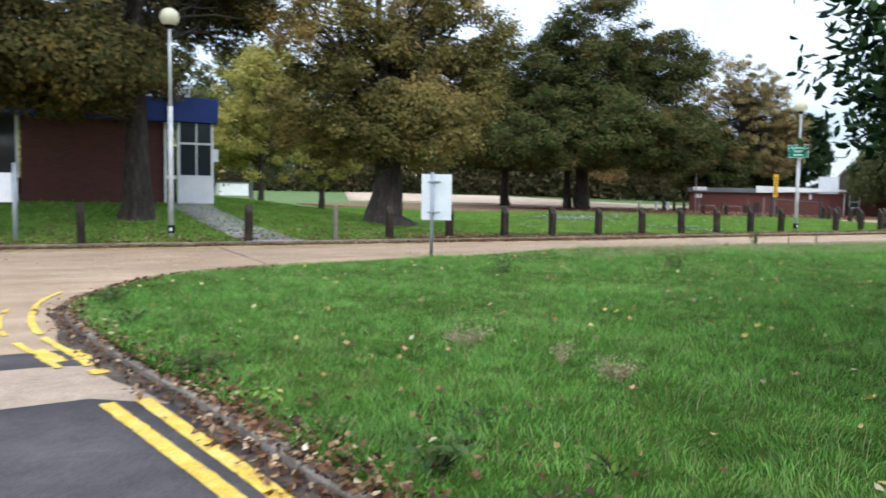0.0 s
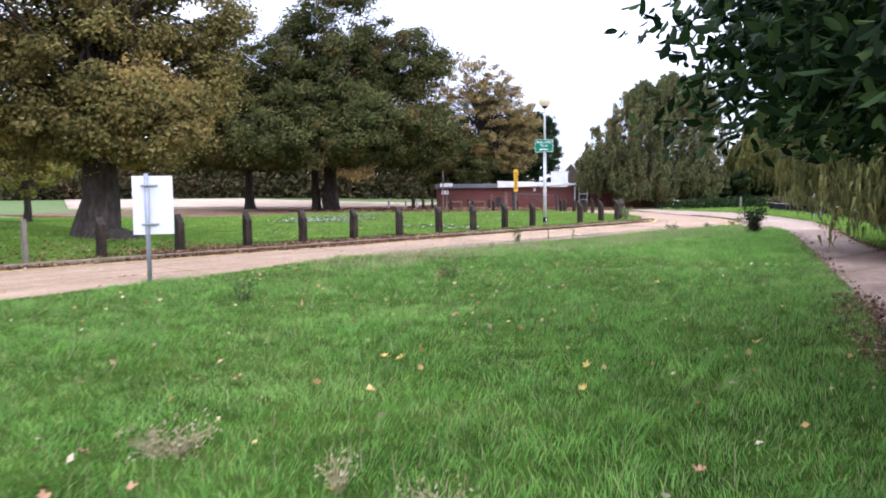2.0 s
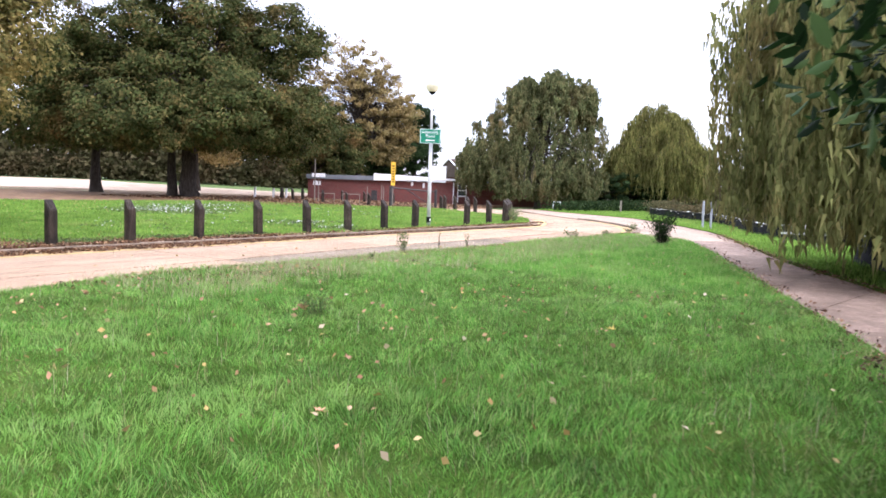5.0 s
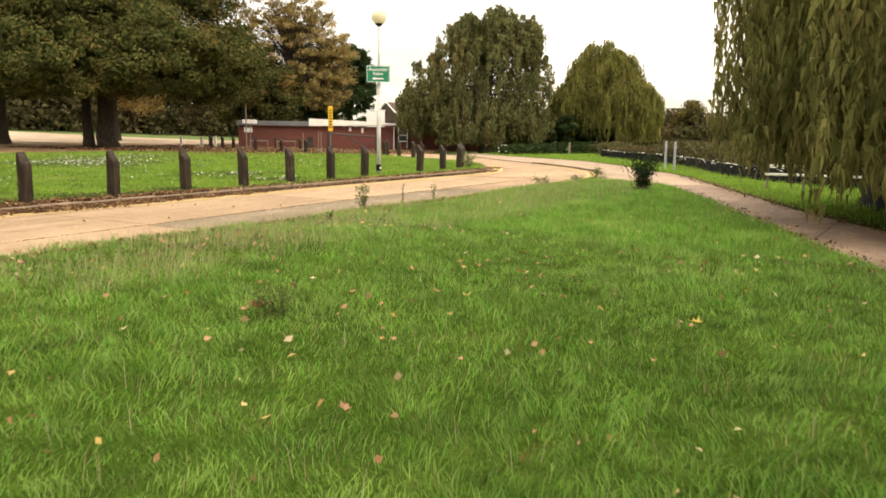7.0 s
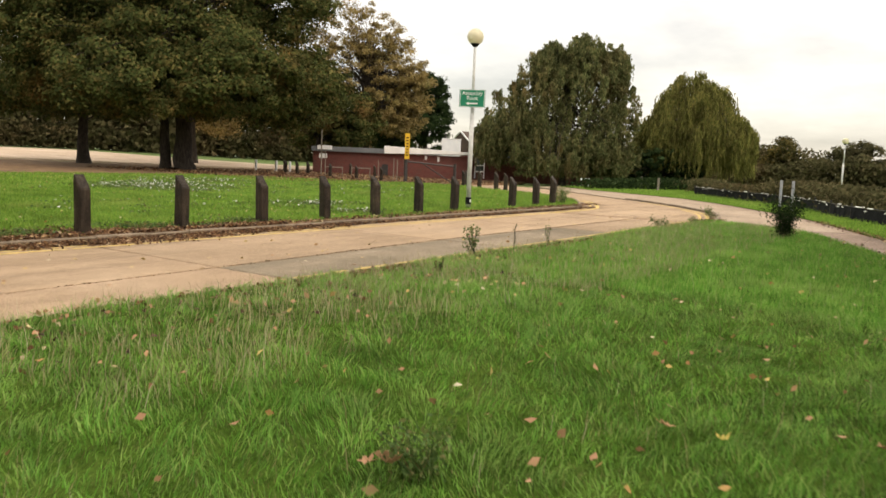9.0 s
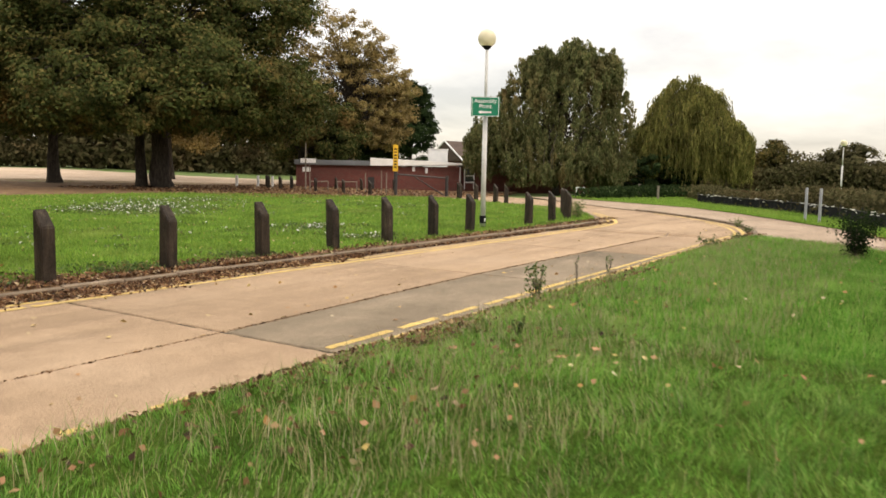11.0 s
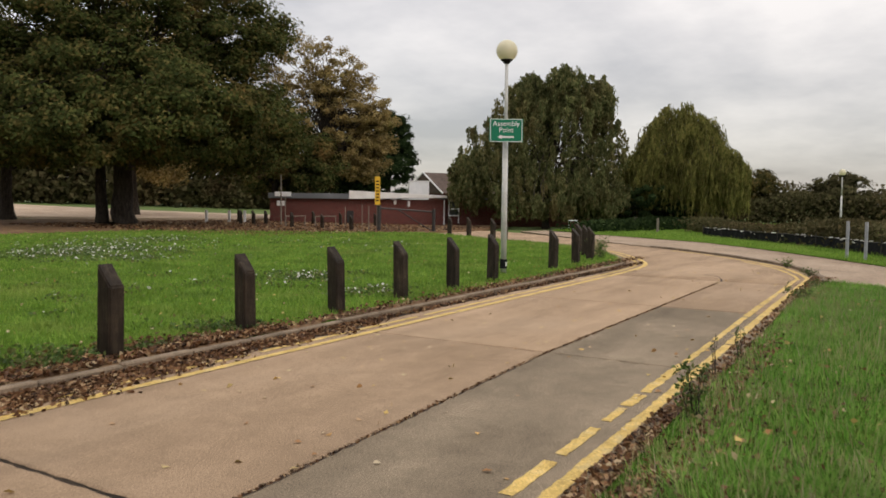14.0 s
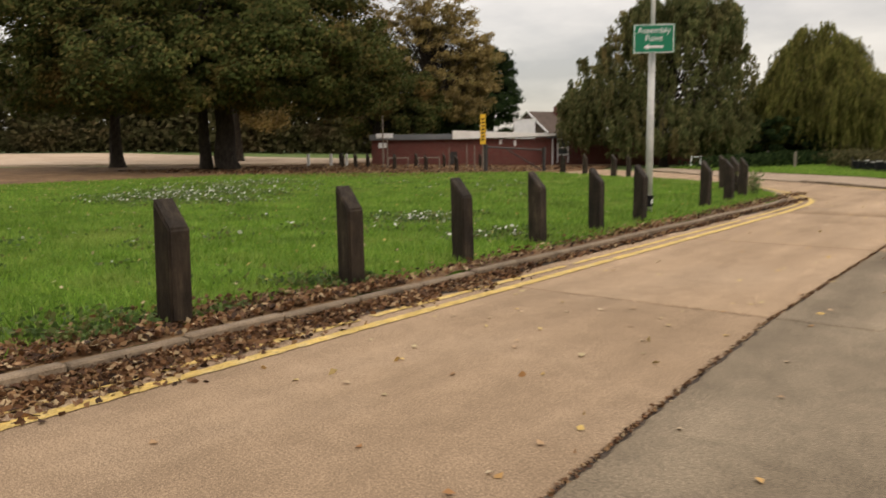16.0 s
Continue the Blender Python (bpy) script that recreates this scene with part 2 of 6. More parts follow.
M_TIMBER = material("dark_weathered_timber", [(0.013, 0.009, 0.006), (0.030, 0.021, 0.014), (0.062, 0.046, 0.031)], 3, 0.65, 0.6, 45, fine=0.4, piece=0.25, stretch=(5, 5, 0.9), stain=0.5, spec=0.22)
M_PALETIMBER = material("grey_timber", [(0.14, 0.12, 0.10), (0.24, 0.21, 0.17)], 5, 0.9, 0.5, 50, stretch=(6, 6, 0.8))
M_BARK = material("bark", [(0.018, 0.014, 0.011), (0.04, 0.032, 0.025), (0.075, 0.062, 0.05)], 3, 0.95, 0.9, 22, fine=0.5, stretch=(3, 3, 0.8))
M_PALEBARK = material("pale_bark", [(0.12, 0.11, 0.09), (0.30, 0.28, 0.25)], 3, 0.9, 0.7, 22, fine=0.4)
M_POLE = material("pole_paint", [(0.42, 0.42, 0.41), (0.58, 0.58, 0.56)], 4, 0.6, 0.1, 60, fine=0.12, stain=0.15)
M_STEEL = material("galvanised_steel", [(0.26, 0.28, 0.31), (0.36, 0.38, 0.41)], 6, 0.5, 0.1, 60, metal=0.3, fine=0.12)
M_WHITE = material("white_paint", [(0.68, 0.69, 0.70), (0.80, 0.80, 0.80)], 2, 0.6, 0.08, 30, fine=0.06)
M_OFFWHITE = material("dirty_white_sheet", [(0.72, 0.70, 0.67), (0.86, 0.85, 0.82)], 1.2, 0.6, 0.1, 20, fine=0.1)
M_BLACK = material("black_plastic", [(0.006, 0.006, 0.008), (0.016, 0.016, 0.019)], 3, 0.8, 0.4, 12, fine=0.3, spec=0.12)
M_DARKMETAL = material("dark_metal", [(0.02, 0.02, 0.022), (0.05, 0.045, 0.04)], 5, 0.5, 0.2, 40)
M_GREEN = material("green_sign", [(0.0, 0.16, 0.085), (0.0, 0.19, 0.10)], 3, 0.4, 0.03, 40, fine=0.05)
M_YSIGN = material("yellow_sign", [(0.62, 0.36, 0.02), (0.72, 0.44, 0.04)], 3, 0.5, 0.03, 40, fine=0.06)
M_BLUE = material("blue_fascia", [(0.008, 0.022, 0.12), (0.014, 0.035, 0.18)], 1.2, 0.45, 0.05, 20, fine=0.1)
M_FASCIA = material("grey_fascia", [(0.11, 0.12, 0.13), (0.17, 0.18, 0.19)], 1.2, 0.6, 0.05, 20, fine=0.1)
M_ROOF = material("roof_tile", [(0.06, 0.042, 0.034), (0.10, 0.072, 0.058)], 1.5, 0.9, 0.5, 9, fine=0.25)
M_BRICK = brick_material("red_brick", (0.145, 0.038, 0.029), (0.10, 0.028, 0.023), (0.13, 0.09, 0.075))
M_BRICKDARK = brick_material("dark_red_brick", (0.10, 0.030, 0.024), (0.07, 0.022, 0.018), (0.08, 0.055, 0.045))
M_GLASS = bpy.data.materials.new("window_glass")
M_GLASS.use_nodes = True
_g = M_GLASS.node_tree.nodes["Principled BSDF"]
_g.inputs["Base Color"].default_value, _g.inputs["Roughness"].default_value, _g.inputs["Specular IOR Level"].default_value = (0.03, 0.035, 0.04, 1), 0.06, 0.6
M_GLOBE = bpy.data.materials.new("opal_globe")
M_GLOBE.use_nodes = True
_g = M_GLOBE.node_tree.nodes["Principled BSDF"]
_g.inputs["Base Color"].default_value, _g.inputs["Roughness"].default_value = (0.80, 0.74, 0.52, 1), 0.3
_g.inputs["Transmission Weight"].default_value = 0.35
_g.inputs["Subsurface Weight"].default_value = 0.0

M_BLADE = leafy("grass_blades", [(0.085, 0.200, 0.032), (0.135, 0.315, 0.048), (0.190, 0.410, 0.068), (0.34, 0.45, 0.13)], 0.5, 0.48, 0.25, 0.34, 1.8, (0.28, 0.44, 0.11), 0.6, 0.52)
# Short blades coloured dark to carry the shade below the long ones.
M_UNDER = leafy("shaded_undergrowth_blades", [(0.056, 0.105, 0.018), (0.085, 0.155, 0.024), (0.120, 0.19, 0.034), (0.20, 0.19, 0.075)], 0.6, 0.3, 0.2, 0.45, 2.6)
M_BLADEFAR = leafy("lawn_blades", [(0.105, 0.200, 0.030), (0.155, 0.285, 0.040), (0.235, 0.335, 0.065)], 0.55, 0.4, 0.2, 0.4, 0.8, (0.25, 0.31, 0.08), 0.35, 0.54)
M_STRAW = leafy("dry_stalks", [(0.40, 0.34, 0.19), (0.30, 0.25, 0.13), (0.50, 0.45, 0.30)], 0.8, 0.25, 0.1)
M_LITTER = leafy("fallen_leaves", [(0.024, 0.014, 0.009), (0.060, 0.030, 0.016), (0.115, 0.055, 0.026), (0.21, 0.105, 0.048), (0.075, 0.036, 0.020), (0.16, 0.08, 0.036), (0.30, 0.18, 0.09), (0.46, 0.36, 0.22)], 0.7, 0.12, 0.25)
M_LITTERPALE = leafy("pale_fallen_leaves", [(0.45, 0.37, 0.22), (0.55, 0.40, 0.14), (0.34, 0.17, 0.07), (0.60, 0.52, 0.36)], 0.8, 0.1, 0.2)
M_ORANGELEAF = leafy("orange_leaf", [(0.36, 0.19, 0.10), (0.48, 0.27, 0.15)], 0.7, 0.15, 0.3)
M_YELLOWLEAF = leafy("yellow_leaf", [(0.66, 0.42, 0.07), (0.62, 0.48, 0.14)], 0.7, 0.2, 0.3)
M_DAISY = leafy("white_flowers", [(0.62, 0.62, 0.58), (0.5, 0.52, 0.45)], 0.8, 0.1, 0.2)
M_OAK = leafy("oak_leaves", [(0.033, 0.045, 0.014), (0.052, 0.068, 0.020), (0.084, 0.095, 0.029), (0.14, 0.112, 0.039)], 0.85, 0.32, 0.06, 0.5, 0.5, (0.20, 0.115, 0.04), 0.30, 0.55)
M_BROWNTREE = leafy("autumn_brown_leaves", [(0.15, 0.12, 0.045), (0.22, 0.165, 0.062), (0.31, 0.22, 0.085), (0.36, 0.29, 0.15)], 0.9, 0.35, 0.05, 0.45, 0.6, (0.10, 0.105, 0.035), 0.3, 0.56)
M_OLIVE = leafy("olive_leaves", [(0.075, 0.078, 0.024), (0.135, 0.130, 0.040), (0.21, 0.178, 0.058), (0.30, 0.235, 0.085)], 0.9, 0.4, 0.05, 0.5, 0.9, (0.40, 0.27, 0.09), 0.35, 0.50)
# Darker than the olive leaves: a shaded crown's tone is put into the colour.
M_SHADEDLEAF = leafy("shaded_autumn_leaves", [(0.034, 0.040, 0.014), (0.058, 0.060, 0.020), (0.095, 0.080, 0.028), (0.16, 0.115, 0.036)], 0.9, 0.3, 0.05, 0.5, 0.8, (0.26, 0.18, 0.04), 0.45, 0.57)
M_HEDGE = leafy("hedge_leaves", [(0.048, 0.050, 0.022), (0.068, 0.066, 0.030), (0.092, 0.084, 0.040), (0.115, 0.098, 0.050)], 0.95, 0.3, 0.04, 0.45, 0.25, (0.12, 0.08, 0.042), 0.12, 0.52)
M_YELLOWTREE = leafy("yellowing_leaves", [(0.20, 0.21, 0.055), (0.34, 0.30, 0.08), (0.48, 0.40, 0.11), (0.27, 0.28, 0.075)], 0.95, 0.45, 0.04)
M_DARKLEAF = leafy("dark_leaves", [(0.013, 0.026, 0.010), (0.026, 0.044, 0.016), (0.039, 0.062, 0.021)], 0.95, 0.35, 0.04)
M_BIRCH = leafy("birch_leaves", [(0.068, 0.084, 0.033), (0.108, 0.124, 0.050), (0.16, 0.172, 0.074), (0.205, 0.18, 0.082)], 0.9, 0.4, 0.04, 0.5, 0.45, (0.22, 0.165, 0.074), 0.18, 0.55)
M_WILLOW = leafy("willow_leaves", [(0.105, 0.112, 0.038), (0.155, 0.165, 0.055), (0.22, 0.23, 0.082), (0.26, 0.225, 0.088)], 0.9, 0.5, 0.05, 0.5, 1.1, (0.25, 0.19, 0.075), 0.4, 0.52)
M_GOLDWILLOW = leafy("golden_willow_leaves", [(0.085, 0.092, 0.026), (0.135, 0.142, 0.040), (0.20, 0.195, 0.060), (0.24, 0.205, 0.070)], 0.95, 0.4, 0.04, 0.6, 0.9)
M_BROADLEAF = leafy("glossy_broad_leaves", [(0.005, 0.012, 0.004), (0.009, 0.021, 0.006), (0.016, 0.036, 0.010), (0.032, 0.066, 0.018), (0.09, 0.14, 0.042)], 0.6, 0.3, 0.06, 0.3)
M_WEED = leafy("weed_leaves", [(0.048, 0.090, 0.024), (0.088, 0.150, 0.040), (0.15, 0.135, 0.05)], 0.65, 0.3, 0.2)


# ---- mesh helpers ----
def smooth(a):
    a = np.clip(a, 0, 1)
    return a * a * (3 - 2 * a)


def level(x, y):
    """Height of the open ground: flat by the road, rising to the blue-fascia building and the far car park, dipping to the brick hall."""
    x, y = np.asarray(x, float), np.asarray(y, float)
    z = np.clip((y - 21.3) * 0.115, 0, 1.05) * (1 - smooth((x - 6) / 11)) * (1 - smooth((y - 60) / 40))
    z = z + 1.2 * smooth((y - 72) / 43) - 0.22 * np.exp(-((x - 60) / 14) ** 2 - ((y - 43) / 10) ** 2)
    return z


def mound(x, y):
    """Height of the lawn island above the road."""
    x, y = np.asarray(x, float), np.asarray(y, float)
    return 0.075 + 0.15 * np.exp(-((x - 13.5) / 4) ** 2 - ((y - 13.2) / 2.4) ** 2) + 0.02 * np.sin(x * 0.9) * np.sin(y * 1.1 + 0.4)


def link_mesh(name, verts, faces, mat, parent=None, label="", flat=True):
    me = bpy.data.meshes.new(name)
    verts = np.asarray(verts, np.float32)
    faces = np.asarray(faces, np.int32)
    if faces.ndim == 2:
        k = faces.shape[1]
        me.vertices.add(len(verts))
        me.vertices.foreach_set("co", verts.ravel())
        me.loops.add(faces.size)
        me.loops.foreach_set("vertex_index", faces.ravel())
        me.polygons.add(len(faces))
        me.polygons.foreach_set("loop_start", np.arange(0, faces.size, k, dtype=np.int32))
        me.update(calc_edges=True)
    me.materials.append(mat)
    if not flat:
        me.polygons.foreach_set("use_smooth", np.ones(len(me.polygons), bool))
    ob = new(name, me)
    if parent:
        ob.parent = parent
    if label:
        ob["label"] = label
    return ob


def part(name, bm, mat, parent=None, label="", soft_shade=False):
    me = bpy.data.meshes.new(name)
    bm.to_mesh(me)
    bm.free()
    me.materials.append(mat)
    if soft_shade:
        me.polygons.foreach_set("use_smooth", np.ones(len(me.polygons), bool))
    ob = new(name, me)
    if parent:
        ob.parent = parent
    if label:
        ob["label"] = label
    return ob


def empty(name, x, y, z=0.0, rz=0.0):
    ob = new(name)
    ob.matrix_world = pose(x, y, z, 0, 0, rz)
    return ob


def box(bm, cx, cy, z0, sx, sy, sz, bevel=0.0, rz=0.0):
    m = Matrix.Translation((cx, cy, z0 + sz / 2)) @ Matrix.Rotation(rz, 4, "Z") @ Matrix.Diagonal((sx, sy, sz, 1))
    r = bmesh.ops.create_cube(bm, size=1, matrix=m)
    if bevel:
        es = list({e for v in r["verts"] for e in v.link_edges})
        bmesh.ops.bevel(bm, geom=es, offset=bevel, segments=1, affect="EDGES", profile=0.5)
    return bm


def rod(bm, p, q, r0, r1=None, n=10):
    p, q = Vector(p), Vector(q)
    d = q - p
    m = Matrix.Translation((p + q) / 2) @ d.to_track_quat("Z", "Y").to_matrix().to_4x4()
    bmesh.ops.create_cone(bm, cap_ends=True, segments=n, radius1=r0, radius2=r0 if r1 is None else r1, depth=d.length, matrix=m)
    return bm


def inside(px, py, poly):
    px, py = np.asarray(px), np.asarray(py)
    hit = np.zeros(px.shape, bool)
    for (x0, y0), (x1, y1) in zip(poly, poly[1:] + poly[:1]):
        c = ((y0 > py) != (y1 > py)) & (px < (x1 - x0) * (py - y0) / (y1 - y0 + 1e-12) + x0)
        hit ^= c
    return hit


def edge_distance(px, py, poly):
    d = np.full(np.shape(px), 1e9)
    for (x0, y0), (x1, y1) in zip(poly, poly[1:] + poly[:1]):
        ex, ey = x1 - x0, y1 - y0
        t = np.clip(((px - x0) * ex + (py - y0) * ey) / (ex * ex + ey * ey + 1e-12), 0, 1)
        d = np.minimum(d, np.hypot(px - x0 - t * ex, py - y0 - t * ey))
    return d


def densify(poly, step, wobble=0.0, rng=None):
    out = []
    for (x0, y0), (x1, y1) in zip(poly, poly[1:] + poly[:1]):
        k = max(1, int(math.hypot(x1 - x0, y1 - y0) / step))
        for i in range(k):
            a = i / k
            wx, wy = (rng.normal(0, wobble, 2) if rng is not None and wobble else (0, 0))
            out.append((x0 + a * (x1 - x0) + wx, y0 + a * (y1 - y0) + wy))
    return out


def sheet(name, poly, step, height, mat, skirt=0.0, wobble=0.0, seed=1, parent=None):
    """A surface filling the outline, with a mesh fine enough to follow height(x, y); skirt: depth of its turned-down rim."""
    rng = np.random.default_rng(seed)
    rim = densify(poly, step, wobble, rng)
    xs, ys = [p[0] for p in rim], [p[1] for p in rim]
    gx, gy = np.meshgrid(np.arange(min(xs), max(xs), step), np.arange(min(ys), max(ys), step))
    gx = gx.ravel() + rng.uniform(-0.2, 0.2, gx.size) * step
    gy = gy.ravel() + rng.uniform(-0.2, 0.2, gy.size) * step
    ok = inside(gx, gy, rim)
    gx, gy = gx[ok], gy[ok]
    ok = edge_distance(gx, gy, rim) > step * 0.4
    pts = [Vector(p) for p in rim] + [Vector((a, b)) for a, b in zip(gx[ok], gy[ok])]
    v, _, f, *_ = geometry.delaunay_2d_cdt(pts, [], [list(range(len(rim)))], 1, 1e-5)
    v = np.array([(p[0], p[1]) for p in v])
    z = height(v[:, 0], v[:, 1])
    verts = np.column_stack([v, z * np.ones(len(v))])
    faces = [tuple(t) for t in f]
    tris = np.array([t for t in faces if len(t) == 3])
    if skirt:
        n = len(rim)
        low = verts[:n].copy()
        low[:, 2] -= skirt
        base = len(verts)
        verts = np.vstack([verts, low])
        sk = []
        for i in range(n):
            j = (i + 1) % n
            sk += [(i, base + i, j), (j, base + i, base + j)]
        tris = np.vstack([tris, np.array(sk)])
    a, b, c = verts[tris[:, 0]], verts[tris[:, 1]], verts[tris[:, 2]]
    nz = np.cross(b - a, c - a)[:, 2]
    flip = nz < 0
    tris[flip] = tris[flip][:, ::-1]
    return link_mesh(name, verts, tris, mat, parent, flat=False)


def ribbon(line, width, z, wobble=0.0, rng=None):
    """A flat strip of quads along a polyline."""
    pts = np.array(line, float)
    d = np.gradient(pts, axis=0)
    d /= np.linalg.norm(d, axis=1)[:, None] + 1e-9
    nrm = np.column_stack([-d[:, 1], d[:, 0]])
    w = width / 2 * np.ones(len(pts))
    a = pts + nrm * w[:, None]
    b = pts - nrm * w[:, None]
    if wobble and rng is not None:
        a += rng.normal(0, wobble, a.shape)
        b += rng.normal(0, wobble, b.shape)
    return a, b


def rounded(line, step=0.4):
    """A polyline resampled as a smooth curve."""
    p = np.array(line, float)
    p = np.vstack([2 * p[0] - p[1], p, 2 * p[-1] - p[-2]])
    out = []
    for i in range(1, len(p) - 2):
        k = max(2, int(np.linalg.norm(p[i + 1] - p[i]) / step))
        for t in np.arange(k) / k:
            out.append(0.5 * (2 * p[i] + (p[i + 1] - p[i - 1]) * t + (2 * p[i - 1] - 5 * p[i] + 4 * p[i + 1] - p[i + 2]) * t * t + (3 * p[i] - p[i - 1] - 3 * p[i + 1] + p[i + 2]) * t ** 3))
    out.append(p[-2])
    return [tuple(q) for q in out]


def leaf_cloud(centres, size, rng, aspect=0.6, droop=None, up=0.0, three=False, facing=None):
    """One bent quad pair per leaf at each centre; size is a length or an array. Returns verts, faces (quads)."""
    n = len(centres)
    a = rng.normal(size=(n, 3))
    if droop is not None:
        a = a * 0.45 + np.array(droop)
    a /= np.linalg.norm(a, axis=1)[:, None]
    b = rng.normal(size=(n, 3))
    if up:
        # lie flat: the second axis stays near the ground plane
        b[:, 2] *= 1 - up
        a[:, 2] *= 1 - up
        a /= np.linalg.norm(a, axis=1)[:, None]
    if facing is not None:
        # the leaf's face looks roughly along the given direction
        f0 = facing + rng.normal(0, 0.42, (n, 3))
        f0 /= np.linalg.norm(f0, axis=1)[:, None] + 1e-9
        a -= f0 * np.sum(a * f0, axis=1)[:, None]
        a /= np.linalg.norm(a, axis=1)[:, None] + 1e-9
        b = np.cross(f0, a)
    b -= a * np.sum(a * b, axis=1)[:, None]
    b /= np.linalg.norm(b, axis=1)[:, None] + 1e-9
    s = np.broadcast_to(np.asarray(size, float), (n,))[:, None]
    s = s * rng.uniform(0.7, 1.3, (n, 1))
    c = np.asarray(centres)
    nrm = np.cross(a, b)
    if three:
        v = np.stack([c + a * s * 0.62, c - a * s * 0.38 + b * s * aspect * 0.5, c - a * s * 0.3 - b * s * aspect * 0.5], 1).reshape(-1, 3)
        return v, np.arange(3 * n).reshape(n, 3)
    p0 = c - a * s * 0.5
    p1 = c + b * s * aspect * 0.5 + nrm * s * 0.12
    p2 = c + a * s * 0.5
    p3 = c - b * s * aspect * 0.5 + nrm * s * 0.12
    v = np.stack([p0, p1, p2, p3], 1).reshape(-1, 3)
    f = np.arange(4 * n).reshape(n, 4)
    return v, f


def tubes(paths, sides=6):
    """Tapered branches: each path is a list of (point, radius)."""
    V, F, k = [], [], 0
    ang = np.linspace(0, 2 * np.pi, sides, endpoint=False)
    for path in paths:
        p = np.array([q[0] for q in path], float)
        r = np.array([q[1] for q in path], float)
        d = np.gradient(p, axis=0)
        d /= np.linalg.norm(d, axis=1)[:, None] + 1e-9
        ref = np.array([0.31, 0.95, 0.05])
        u = np.cross(d, ref)
        u /= np.linalg.norm(u, axis=1)[:, None] + 1e-9
        w = np.cross(d, u)
        ring = p[:, None] + r[:, None, None] * (np.cos(ang)[None, :, None] * u[:, None] + np.sin(ang)[None, :, None] * w[:, None])
        V.append(ring.reshape(-1, 3))
        for i in range(len(p) - 1):
            for j in range(sides):
                j2 = (j + 1) % sides
                F.append((k + i * sides + j, k + i * sides + j2, k + (i + 1) * sides + j2, k + (i + 1) * sides + j))
        k += len(p) * sides
    return np.vstack(V), np.array(F)


def limb(p, q, r0, r1, rng, sag=0.12, n=7):
    p, q = np.array(p, float), np.array(q, float)
    t = np.linspace(0, 1, n)[:, None]
    L = np.linalg.norm(q - p)
    pts = p + (q - p) * t + np.array([0, 0, 1]) * (np.sin(np.pi * t) * sag * L)
    pts[1:-1] += rng.normal(0, 0.025 * L, (n - 2, 3))
    rad = r0 + (r1 - r0) * t[:, 0] ** 0.8
    return [(a, b) for a, b in zip(pts, rad)]


